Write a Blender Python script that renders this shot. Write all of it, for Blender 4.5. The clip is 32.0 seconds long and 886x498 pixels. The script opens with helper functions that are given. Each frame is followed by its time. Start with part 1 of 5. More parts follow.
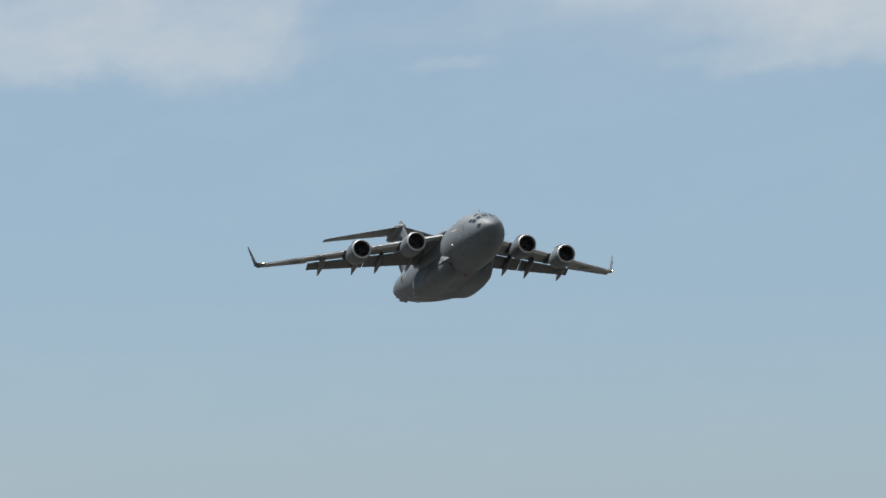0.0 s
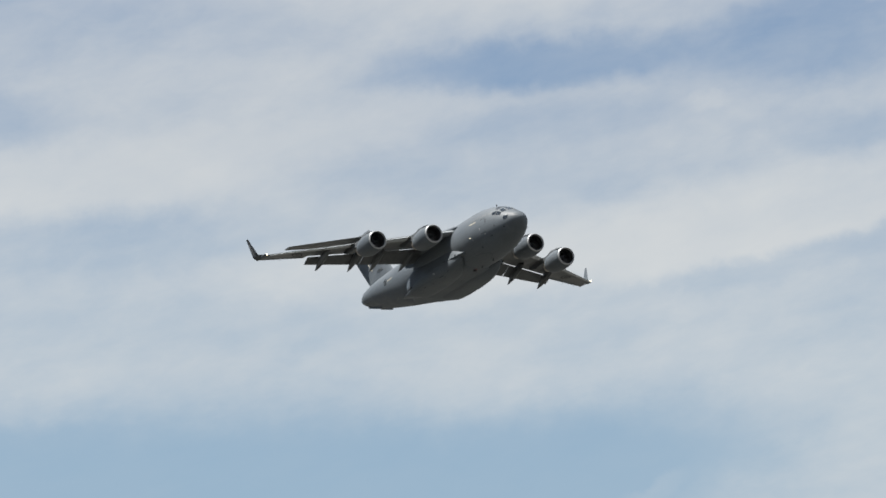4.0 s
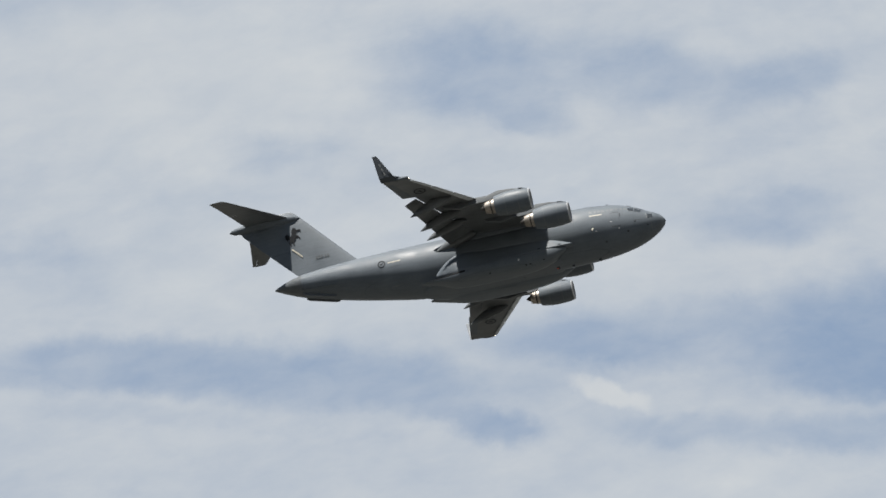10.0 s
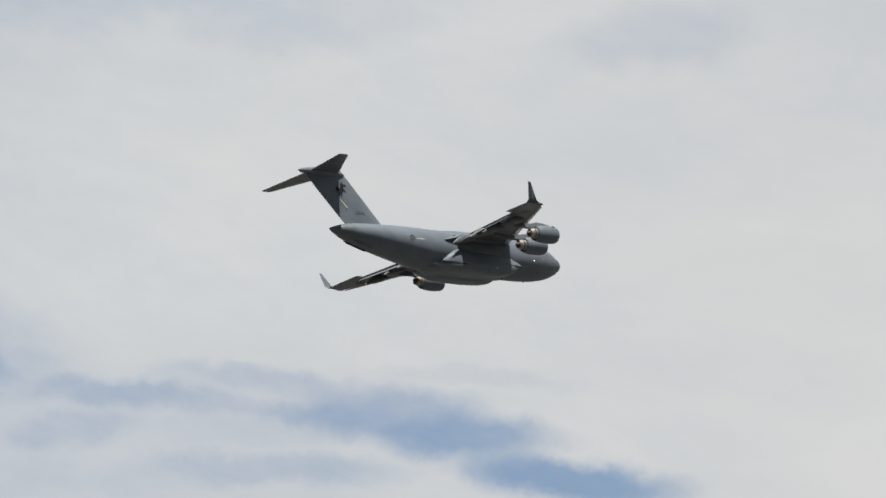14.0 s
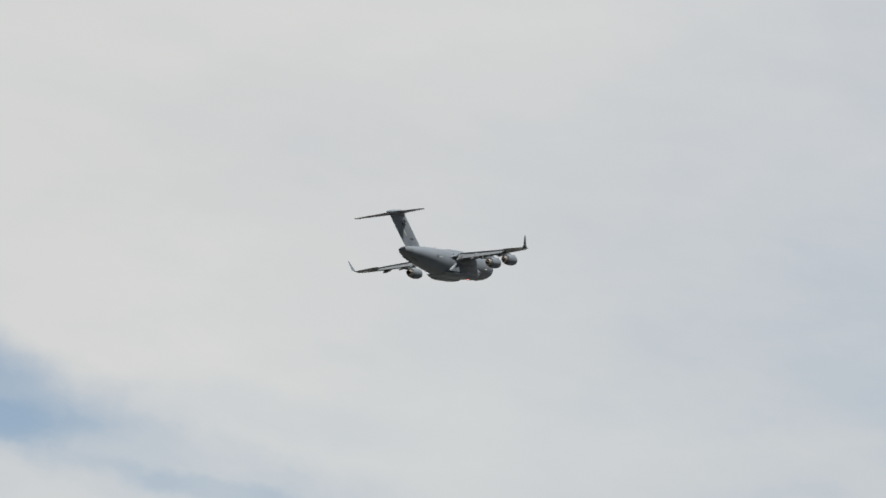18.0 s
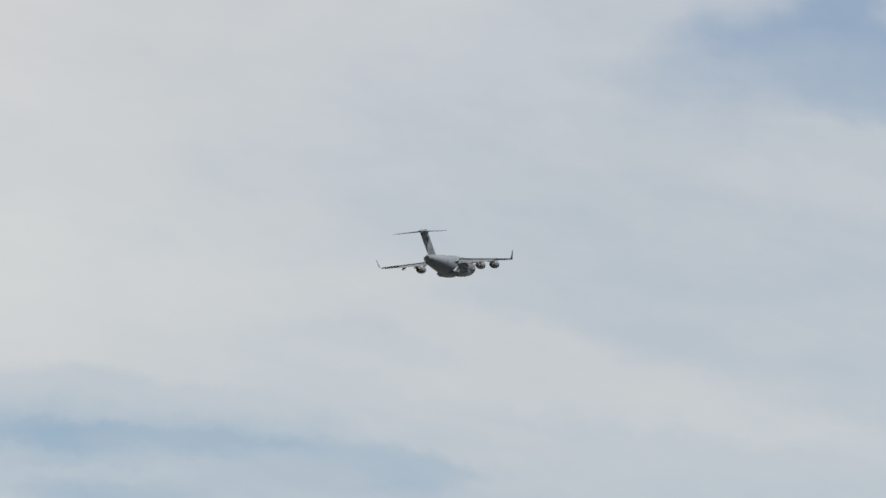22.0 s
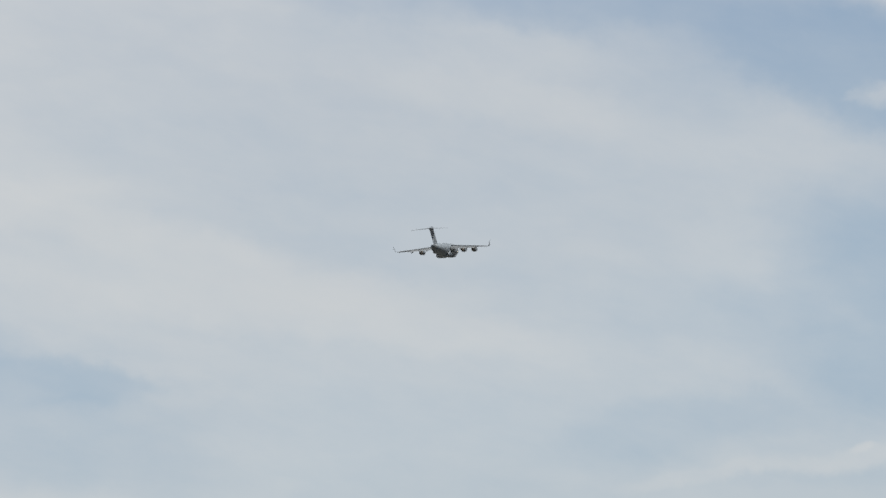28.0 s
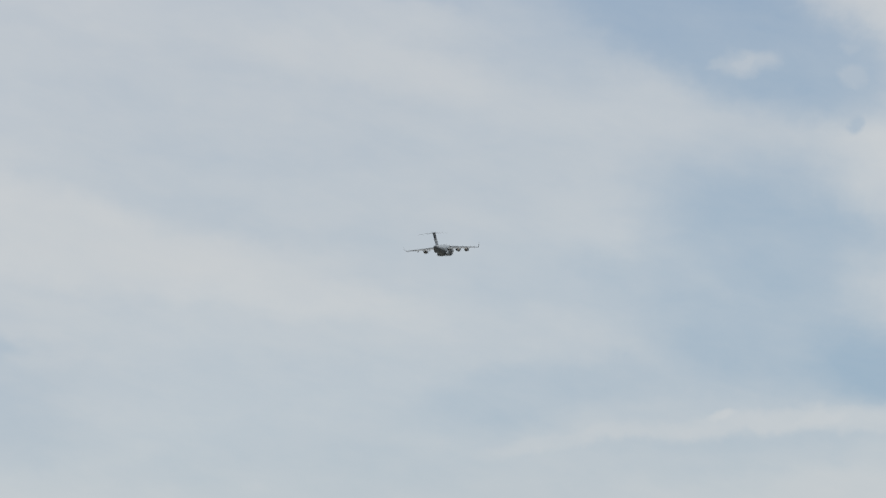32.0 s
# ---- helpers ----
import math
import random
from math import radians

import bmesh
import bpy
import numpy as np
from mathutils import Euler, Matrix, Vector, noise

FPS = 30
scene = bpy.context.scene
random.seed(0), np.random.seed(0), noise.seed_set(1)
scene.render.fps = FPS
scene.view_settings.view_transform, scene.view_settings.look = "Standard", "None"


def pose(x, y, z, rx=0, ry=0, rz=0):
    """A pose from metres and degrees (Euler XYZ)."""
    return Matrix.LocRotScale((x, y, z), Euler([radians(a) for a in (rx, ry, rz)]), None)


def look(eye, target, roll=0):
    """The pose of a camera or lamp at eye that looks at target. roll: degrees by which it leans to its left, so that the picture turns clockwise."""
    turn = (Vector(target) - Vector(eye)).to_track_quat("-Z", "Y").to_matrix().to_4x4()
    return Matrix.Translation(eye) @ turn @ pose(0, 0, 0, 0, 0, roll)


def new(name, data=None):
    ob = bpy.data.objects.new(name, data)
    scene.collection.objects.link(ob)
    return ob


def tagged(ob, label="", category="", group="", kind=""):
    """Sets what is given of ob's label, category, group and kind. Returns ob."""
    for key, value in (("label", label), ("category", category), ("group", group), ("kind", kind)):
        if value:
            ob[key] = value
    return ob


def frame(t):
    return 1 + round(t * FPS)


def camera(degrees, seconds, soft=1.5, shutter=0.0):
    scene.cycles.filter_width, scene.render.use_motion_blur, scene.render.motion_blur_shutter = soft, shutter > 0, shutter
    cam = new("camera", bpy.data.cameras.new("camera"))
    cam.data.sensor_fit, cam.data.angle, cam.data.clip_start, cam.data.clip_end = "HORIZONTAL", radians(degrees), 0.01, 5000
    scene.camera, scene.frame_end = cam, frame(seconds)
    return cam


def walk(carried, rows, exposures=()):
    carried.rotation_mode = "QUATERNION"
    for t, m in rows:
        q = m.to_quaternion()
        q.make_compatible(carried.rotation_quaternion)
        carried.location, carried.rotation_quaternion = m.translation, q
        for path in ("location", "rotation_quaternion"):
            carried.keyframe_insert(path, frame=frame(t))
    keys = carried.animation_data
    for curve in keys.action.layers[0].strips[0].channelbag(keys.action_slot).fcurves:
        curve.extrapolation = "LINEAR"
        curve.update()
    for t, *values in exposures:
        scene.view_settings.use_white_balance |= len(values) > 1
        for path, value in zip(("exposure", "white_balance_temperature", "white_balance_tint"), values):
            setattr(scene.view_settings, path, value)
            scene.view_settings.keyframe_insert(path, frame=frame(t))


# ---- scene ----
# A military transport aircraft passes a spectator who follows it with a long lens.
# World: the flight goes along +X; the spectator stands at the origin and looks towards +Y.
EYE = (0.0, 0.0, 1.7)
cam = camera(16.377, 32.0, soft=1.6)
CAMERA_ROWS = [
    (0.0, 95.294, 0.719, 81.351),
    (0.5, 96.020, 0.388, 79.010),
    (1.0, 96.816, 0.175, 76.698),
    (1.5, 97.629, 0.088, 74.362),
    (2.0, 98.485, 0.130, 71.941),
    (2.5, 99.394, 0.030, 69.425),
    (3.0, 100.372, 0.063, 66.810),
    (3.5, 101.246, 0.323, 64.272),
    (4.0, 101.931, 0.405, 62.238),
    (4.5, 102.218, 0.333, 60.346),
    (5.0, 102.364, 0.274, 58.402),
    (5.5, 102.621, 0.392, 56.320),
    (6.0, 103.805, 0.746, 53.847),
    (6.5, 105.000, 0.990, 50.886),
    (7.0, 106.049, 0.870, 47.272),
    (7.5, 107.465, 0.637, 43.213),
    (8.0, 109.102, 0.467, 38.516),
    (8.5, 110.624, 0.424, 33.045),
    (9.0, 111.896, 0.464, 26.470),
    (9.5, 112.918, 0.846, 19.518),
    (10.0, 113.870, 1.241, 12.207),
    (10.5, 114.333, 1.806, 5.284),
    (11.0, 114.320, 2.152, -2.352),
    (11.5, 113.538, 2.077, -10.524),
    (12.0, 112.722, 1.720, -18.497),
    (12.5, 112.199, 1.774, -24.858),
    (13.0, 111.686, 1.873, -30.660),
    (13.5, 110.885, 1.844, -35.924),
    (14.0, 109.992, 1.789, -40.491),
    (14.5, 109.060, 1.964, -44.474),
    (15.0, 108.085, 2.138, -47.965),
    (15.5, 107.094, 2.223, -51.006),
    (16.0, 106.122, 2.206, -53.630),
    (16.5, 105.203, 2.073, -55.869),
    (17.0, 104.390, 1.817, -57.771),
    (17.5, 103.773, 1.461, -59.437),
    (18.0, 103.319, 1.058, -60.936),
    (18.5, 102.957, 0.676, -62.332),
    (19.0, 102.524, 0.398, -63.692),
    (19.5, 101.861, 0.284, -65.025),
    (20.0, 101.208, 0.323, -66.237),
    (20.5, 100.801, 0.361, -67.284),
    (21.0, 100.518, 0.403, -68.148),
    (21.5, 100.282, 0.458, -68.834),
    (22.0, 100.024, 0.539, -69.373),
    (22.5, 99.740, 0.682, -69.816),
    (23.0, 99.471, 0.905, -70.243),
    (23.5, 99.226, 1.203, -70.749),
    (24.0, 99.015, 1.456, -71.308),
    (24.5, 98.836, 1.631, -71.895),
    (25.0, 98.666, 1.742, -72.472),
    (25.5, 98.510, 1.840, -73.025),
    (26.0, 98.366, 1.892, -73.516),
    (26.5, 98.259, 1.905, -73.960),
    (27.0, 98.212, 1.906, -74.382),
    (27.5, 98.210, 1.922, -74.808),
    (28.0, 98.228, 1.968, -75.264),
    (28.5, 98.243, 2.015, -75.761),
    (29.0, 98.229, 2.058, -76.186),
    (29.5, 98.161, 2.101, -76.481),
    (30.0, 98.054, 2.121, -76.741),
    (30.5, 97.927, 2.091, -77.059),
    (31.0, 97.786, 2.000, -77.388),
    (31.5, 97.638, 1.848, -77.662),
    (32.0, 97.482, 1.660, -77.876),
]
AIRCRAFT_ROWS = [
    (0.0, -409.98, 63.10, 38.69, -0.52, -8.60, 6.82),
    (0.5, -402.41, 77.91, 42.94, -0.44, -8.48, 5.70),
    (1.0, -394.24, 92.90, 48.05, -0.35, -8.33, 4.63),
    (1.5, -392.32, 109.70, 54.43, -0.22, -7.64, 2.94),
    (2.0, -391.00, 127.22, 61.43, -0.09, -6.90, 1.29),
    (2.5, -384.26, 143.31, 68.04, 0.18, -6.45, 0.50),
    (3.0, -375.61, 159.47, 74.86, 0.42, -6.11, -0.20),
    (3.5, -367.66, 176.76, 81.31, 0.55, -5.86, -1.28),
    (4.0, -362.34, 190.99, 86.69, 0.52, -5.99, -1.55),
    (4.5, -359.23, 204.76, 89.61, 0.23, -6.59, -1.35),
    (5.0, -356.96, 219.64, 91.93, -0.17, -7.29, -0.92),
    (5.5, -354.63, 236.50, 95.61, -0.51, -7.76, -0.38),
    (6.0, -348.58, 256.26, 106.86, -0.21, -7.30, -0.14),
    (6.5, -340.55, 280.16, 118.85, 0.11, -6.87, -0.03),
    (7.0, -324.06, 303.92, 128.49, 0.17, -6.82, -0.02),
    (7.5, -294.64, 319.42, 137.75, 0.10, -6.90, -0.03),
    (8.0, -254.20, 325.70, 144.30, 0.04, -6.97, 0.00),
    (8.5, -209.49, 328.57, 147.78, -0.02, -7.01, 0.02),
    (9.0, -161.72, 331.02, 149.17, -0.09, -7.04, -0.06),
    (9.5, -114.47, 334.46, 150.62, -0.19, -7.07, -0.28),
    (10.0, -66.07, 337.76, 153.21, -0.15, -7.03, -0.28),
    (10.5, -22.33, 340.96, 155.13, 0.10, -6.99, 0.24),
    (11.0, 23.13, 343.67, 156.44, 0.30, -7.01, 0.47),
    (11.5, 71.31, 346.66, 155.48, 0.19, -7.04, 0.35),
    (12.0, 121.83, 346.66, 155.17, -0.01, -7.00, 0.09),
    (12.5, 168.78, 346.80, 158.89, -0.04, -6.98, 0.04),
    (13.0, 215.00, 347.27, 164.57, -0.02, -6.99, 0.10),
    (13.5, 260.86, 348.44, 168.61, -0.02, -6.99, 0.10),
    (14.0, 307.46, 350.29, 171.38, -0.02, -6.98, 0.10),
    (14.5, 355.45, 351.97, 173.53, -0.02, -6.98, 0.11),
    (15.0, 405.12, 354.47, 175.85, -0.02, -6.97, 0.11),
    (15.5, 455.88, 357.88, 178.12, -0.03, -6.97, 0.11),
    (16.0, 506.34, 361.91, 179.85, -0.03, -6.96, 0.11),
    (16.5, 554.54, 366.25, 180.50, -0.03, -6.96, 0.11),
    (17.0, 598.65, 370.09, 180.10, -0.03, -6.96, 0.11),
    (17.5, 639.34, 371.49, 180.44, -0.03, -6.95, 0.10),
    (18.0, 678.02, 371.88, 181.87, -0.03, -6.95, 0.10),
    (18.5, 716.63, 371.90, 184.24, -0.03, -6.95, 0.10),
    (19.0, 757.12, 371.87, 185.60, -0.03, -6.94, 0.09),
    (19.5, 800.62, 371.38, 182.92, -0.03, -6.94, 0.09),
    (20.0, 845.91, 369.60, 179.99, -0.03, -6.94, 0.08),
    (20.5, 889.36, 368.59, 180.29, -0.02, -6.94, 0.08),
    (21.0, 931.93, 369.30, 182.40, -0.02, -6.94, 0.07),
    (21.5, 974.26, 372.94, 185.41, -0.02, -6.95, 0.07),
    (22.0, 1016.81, 378.29, 188.44, -0.02, -6.95, 0.06),
    (22.5, 1059.56, 384.36, 190.52, -0.02, -6.95, 0.05),
    (23.0, 1103.42, 390.48, 192.18, -0.01, -6.96, 0.04),
    (23.5, 1147.95, 395.34, 195.16, -0.01, -6.97, 0.04),
    (24.0, 1192.92, 398.40, 199.07, -0.01, -6.98, 0.03),
    (24.5, 1237.08, 397.64, 202.64, 0.00, -6.99, 0.02),
    (25.0, 1280.30, 396.48, 205.81, 0.00, -7.00, 0.01),
    (25.5, 1323.27, 395.95, 209.07, 0.00, -7.02, 0.01),
    (26.0, 1364.71, 396.10, 211.94, 0.01, -7.04, 0.00),
    (26.5, 1405.17, 396.51, 215.08, 0.03, -7.10, -0.01),
    (27.0, 1445.91, 396.72, 219.37, 0.05, -7.17, 0.00),
    (27.5, 1488.50, 396.27, 224.72, 0.06, -7.24, 0.02),
    (28.0, 1533.73, 394.51, 230.92, 0.07, -7.26, 0.09),
    (28.5, 1579.68, 391.46, 237.67, 0.06, -7.24, 0.20),
    (29.0, 1627.63, 390.83, 243.12, 0.04, -7.18, 0.34),
    (29.5, 1680.34, 394.18, 248.57, 0.02, -7.10, 0.47),
    (30.0, 1737.43, 399.17, 253.92, 0.00, -7.00, 0.45),
    (30.5, 1797.64, 403.23, 258.56, -0.02, -6.90, 0.16),
    (31.0, 1860.38, 407.20, 262.53, -0.05, -6.79, -0.29),
    (31.5, 1925.28, 412.63, 266.08, -0.07, -6.68, -0.80),
    (32.0, 1992.23, 419.77, 269.29, -0.10, -6.56, -1.29),
]
walk(cam, [(t, pose(*EYE, rx, ry, rz)) for t, rx, ry, rz in CAMERA_ROWS])

# ---- sun ----
SUN_AZ, SUN_EL = 237.0, 62.0
sun_dir = Vector((math.cos(radians(SUN_AZ)) * math.cos(radians(SUN_EL)),
                  math.sin(radians(SUN_AZ)) * math.cos(radians(SUN_EL)), math.sin(radians(SUN_EL))))
sun = new("sun", bpy.data.lights.new("sun", "SUN"))
sun.data.energy, sun.data.angle, sun.data.color = 6.2, radians(0.53), (1.0, 0.96, 0.90)
sun.matrix_world = look(sun_dir * 100, (0, 0, 0))
scene.view_settings.exposure = 0.8


# ---- node helpers ----
class Nodes:
    """Short forms for the nodes of one material or world."""

    def __init__(self, tree):
        self.tree = tree
        tree.nodes.clear()

    def add(self, kind, **values):
        n = self.tree.nodes.new(kind)
        for key, value in values.items():
            n.inputs[key.replace("_", " ")].default_value = value
        return n

    def link(self, a, b):
        self.tree.links.new(a, b)

    def put(self, socket, value):
        if isinstance(value, bpy.types.NodeSocket):
            self.link(value, socket)
        else:
            socket.default_value = value

    def math(self, op, a, b=0.0, c=0.0, clamp=False):
        n = self.tree.nodes.new("ShaderNodeMath")
        n.operation, n.use_clamp = op, clamp
        for i, v in enumerate((a, b, c)):
            self.put(n.inputs[i], v)
        return n.outputs[0]

    def noise(self, vector, scale, detail=3.0, rough=0.5, distort=0.0):
        n = self.add("ShaderNodeTexNoise", Scale=scale, Detail=detail, Roughness=rough, Distortion=distort)
        self.link(vector, n.inputs["Vector"])
        return n.outputs["Fac"]

    def mapping(self, vector, loc=(0, 0, 0), rot=(0, 0, 0), scale=(1, 1, 1), kind="POINT"):
        n = self.tree.nodes.new("ShaderNodeMapping")
        n.vector_type = kind
        self.link(vector, n.inputs["Vector"])
        n.inputs["Location"].default_value, n.inputs["Rotation"].default_value, n.inputs["Scale"].default_value = loc, rot, scale
        return n.outputs[0]

    def ramp(self, value, lo, hi, a=0.0, b=1.0, smooth=True):
        n = self.tree.nodes.new("ShaderNodeMapRange")
        n.interpolation_type = "SMOOTHSTEP" if smooth else "LINEAR"
        self.put(n.inputs[0], value)
        for i, v in enumerate((lo, hi, a, b)):
            self.put(n.inputs[i + 1], v)
        return n.outputs[0]

    def mix(self, fac, a, b, blend="MIX"):
        n = self.tree.nodes.new("ShaderNodeMix")
        n.data_type, n.blend_type = "RGBA", blend
        self.put(n.inputs[0], fac)
        for i, v in ((6, a), (7, b)):
            self.put(n.inputs[i], (*v, 1.0) if isinstance(v, tuple) and len(v) == 3 else v)
        return n.outputs[2]


# ---- sky ----
def sky():
    world = bpy.data.worlds.new("sky")
    scene.world = world
    world.use_nodes = True
    g = Nodes(world.node_tree)
    out = g.add("ShaderNodeOutputWorld")
    back = g.add("ShaderNodeBackground", Strength=1.0)
    g.link(back.outputs[0], out.inputs[0])
    way = g.add("ShaderNodeTexCoord").outputs["Generated"]
    xyz = g.add("ShaderNodeSeparateXYZ")
    g.link(way, xyz.inputs[0])
    deg = 180 / math.pi
    turned = g.math("MULTIPLY", g.math("ARCTAN2", xyz.outputs[1], xyz.outputs[0]), deg)
    az = g.math("MULTIPLY_ADD", g.math("LESS_THAN", turned, -60.0), 360.0, turned)
    el = g.math("MULTIPLY", g.math("ARCSINE", xyz.outputs[2]), deg)
    clear = g.add("ShaderNodeTexSky")
    clear.sky_type, clear.sun_disc = "NISHITA", False
    clear.sun_elevation, clear.sun_rotation = radians(SUN_EL), radians(90 - SUN_AZ)
    clear.air_density, clear.dust_density, clear.ozone_density = 1.0, 0.4, 2.0
    deep = g.mix(1.0, clear.outputs[0], (0.054, 0.056, 0.059), "MULTIPLY")
    # haze pales the blue, most of all low down
    ahead = g.ramp(xyz.outputs[1], -0.4, 0.0)
    low = g.mix(g.ramp(az, 40.0, 120.0), (0.122, 0.204, 0.292), (0.186, 0.262, 0.335))
    haze = g.mix(g.ramp(el, 7.0, 19.0), low, (0.106, 0.172, 0.280))
    haze = g.mix(g.ramp(el, 0.0, 5.0, 0.8, 0.0), haze, (0.205, 0.270, 0.310))
    # out of view behind the spectator the blue is dimmed, to deepen shade under the wing
    blue = g.mix(0.86, deep, g.mix(ahead, (0.060, 0.096, 0.155), haze))
    # directions as a flat map in degrees, bent a little so that cloud edges fray
    flat = g.add("ShaderNodeCombineXYZ")
    g.link(az, flat.inputs[0])
    g.link(el, flat.inputs[1])
    here = flat.outputs[0]
    bent = here
    for size, reach in ((0.26, (1.5, 0.7)), (1.0, (0.95, 0.62))):
        bend = g.add("ShaderNodeTexNoise", Scale=size, Detail=4.0, Roughness=0.6)
        g.link(here, bend.inputs["Vector"])
        shift = g.add("ShaderNodeVectorMath")
        shift.operation = "MULTIPLY_ADD"
        g.link(bend.outputs["Color"], shift.inputs[0])
        shift.inputs[1].default_value, shift.inputs[2].default_value = (*reach, 0), (-reach[0] / 2, -reach[1] / 2, 0)
        moved = g.add("ShaderNodeVectorMath")
        moved.operation = "ADD"
        g.link(bent, moved.inputs[0])
        g.link(shift.outputs[0], moved.inputs[1])
        bent = moved.outputs[0]
    total, field, count = 0.6, bent, 0
    apart = g.add("ShaderNodeSeparateXYZ")
    g.link(bent, apart.inputs[0])

    def patch(a, e, long, wide, turn, cover, hold):
        """A soft oval at azimuth a, elevation e, where the deck's cover (0 clear, 1 closed) goes towards the one given."""
        nonlocal total, field, count
        count += 1
        if count % 30 == 0:
            # later patches wait for the earlier ones, so that few values are held at once
            field = g.add("ShaderNodeCombineXYZ")
            for i, v in enumerate((apart.outputs[0], apart.outputs[1], total)):
                g.link(v, field.inputs[i])
            field = field.outputs[0]
        spot = g.mapping(field, (a, e, 0), (0, 0, radians(turn)), (long, wide, 1e6), "TEXTURE")
        fall = g.tree.nodes.new("ShaderNodeTexGradient")
        fall.gradient_type = "SPHERICAL"
        g.link(spot, fall.inputs[0])
        mask = g.ramp(fall.outputs["Fac"], 0.0, 0.7, 0.0, hold)
        total = g.math("MULTIPLY_ADD", mask, g.math("SUBTRACT", cover, total), total)

    # broad tones of the deck, from the approach to the departure
    patch(178.0, 2.0, 34.0, 17.00, 0, 0.00, 1.00)
    patch(164.0, 2.0, 22.0, 8.50, -2, 0.00, 1.00)
    # unseen sky behind the spectator, kept clear to darken the aircraft's shaded side
    patch(268.0, 30.0, 145.0, 90.00, 0, 0.00, 1.00)
    # unseen bright deck ahead of the flight, added to light the nose
    patch(-18.0, 25.0, 40.0, 45.00, 0, 0.95, 1.00)
    patch(157.2, 13.2, 15.9, 5.22, -0, 0.62, 0.90)
    patch(159.1, 12.0, 12.5, 3.31, -2, 0.62, 0.90)
    patch(144.0, 14.0, 17.6, 9.06, 1, 0.58, 1.00)
    patch(128.7, 19.4, 18.1, 9.75, 0, 0.74, 1.00)
    patch(101.5, 23.8, 19.5, 9.75, 1, 0.74, 1.00)
    patch(70.6, 22.7, 19.3, 9.75, 2, 0.76, 1.00)
    patch(70.7, 26.1, 14.2, 2.79, 2, 0.50, 0.85)
    patch(63.6, 25.6, 7.2, 2.09, 5, 0.36, 0.80)
    patch(48.7, 21.0, 19.1, 10.80, 2, 0.90, 1.00)
    patch(32.6, 15.1, 16.8, 11.84, 2, 1.00, 1.00)
    patch(25.1, 11.5, 14.1, 11.15, 0, 0.90, 1.00)
    patch(19.9, 9.2, 10.8, 11.15, 1, 0.74, 1.00)
    patch(13.3, 8.4, 11.6, 11.15, 2, 0.64, 1.00)
    # approach: edge of the deck over the clear band
    patch(178.0, 9.1, 4.8, 0.87, -9, 0.50, 0.85)
    patch(178.5, 9.6, 3.3, 1.04, -8, 0.56, 0.80)
    patch(171.3, 9.3, 2.1, 0.35, 7, 0.14, 0.80)
    patch(164.5, 10.7, 8.5, 1.74, 1, 0.56, 0.85)
    patch(166.0, 9.5, 2.5, 1.04, -5, 0.45, 0.80)
    patch(160.6, 9.9, 3.4, 0.70, -3, 0.46, 0.70)
    patch(175.1, 9.2, 2.5, 1.22, -17, 0.52, 0.85)
    patch(173.0, 10.9, 4.7, 1.04, -3, 0.46, 0.80)
    patch(172.1, 9.5, 2.4, 0.78, -8, 0.10, 0.90)
    patch(171.9, 10.5, 2.2, 0.70, -11, 0.36, 0.80)
    patch(171.1, 8.7, 1.1, 0.24, -4, 0.22, 0.70)
    patch(163.9, 9.5, 6.6, 0.96, 0, 0.42, 0.90)
    patch(157.0, 10.5, 4.2, 0.87, -6, 0.52, 0.80)
    patch(165.9, 9.2, 5.5, 0.73, 2, 0.08, 0.92)
    patch(169.9, 9.7, 1.5, 0.70, -14, 0.16, 0.80)
    patch(169.3, 12.3, 2.3, 0.87, -10, 0.72, 0.80)
    patch(165.2, 11.7, 5.3, 1.01, -19, 0.72, 0.85)
    patch(168.7, 11.5, 2.7, 0.45, -25, 0.42, 0.85)
    patch(161.0, 11.8, 3.1, 0.78, -9, 0.50, 0.80)
    patch(156.9, 12.7, 4.2, 0.70, 1, 0.66, 0.70)
    patch(158.6, 6.5, 0.3, 0.21, -39, 0.14, 0.70)
    patch(154.7, 10.0, 0.7, 0.28, -25, 0.42, 0.70)
    # bright band and the blue pocket under it
    patch(159.5, 12.9, 10.8, 1.39, -14, 0.86, 1.00)
    patch(154.5, 15.0, 10.1, 1.04, -2, 0.70, 0.90)
    patch(151.8, 12.0, 5.8, 1.57, 3, 0.66, 0.90)
    patch(151.0, 13.4, 4.6, 0.87, -1, 0.52, 0.80)
    patch(149.6, 14.6, 2.5, 0.70, -2, 0.72, 0.70)
    patch(162.1, 14.3, 3.9, 0.78, -0, 0.34, 0.80)
    patch(158.6, 12.0, 4.8, 0.91, -2, 0.44, 0.95)
    patch(162.6, 11.1, 3.0, 0.59, -12, 0.50, 0.85)
    patch(162.2, 9.6, 6.2, 1.08, -2, 0.62, 0.90)
    patch(162.4, 8.8, 5.8, 0.42, -2, 0.48, 0.80)
    patch(151.8, 10.3, 4.2, 0.78, -5, 0.56, 0.80)
    patch(151.6, 9.6, 0.8, 0.38, -20, 0.52, 0.80)
    patch(149.3, 10.3, 1.9, 0.70, -18, 0.25, 0.70)
    patch(156.8, 7.6, 12.9, 1.65, 0, 0.02, 1.00)
    patch(150.3, 7.7, 6.6, 1.92, -9, 0.02, 1.00)
    patch(158.3, 6.8, 0.7, 0.21, -21, 0.12, 0.70)
    patch(148.2, 7.5, 1.0, 0.28, -19, 0.18, 0.70)
    # streaks over the climb-in
    patch(150.4, 17.2, 6.1, 1.48, -7, 0.84, 0.95)
    patch(144.0, 17.9, 4.3, 1.22, 3, 0.66, 0.80)
    patch(143.7, 17.3, 1.3, 0.45, -1, 0.74, 0.70)
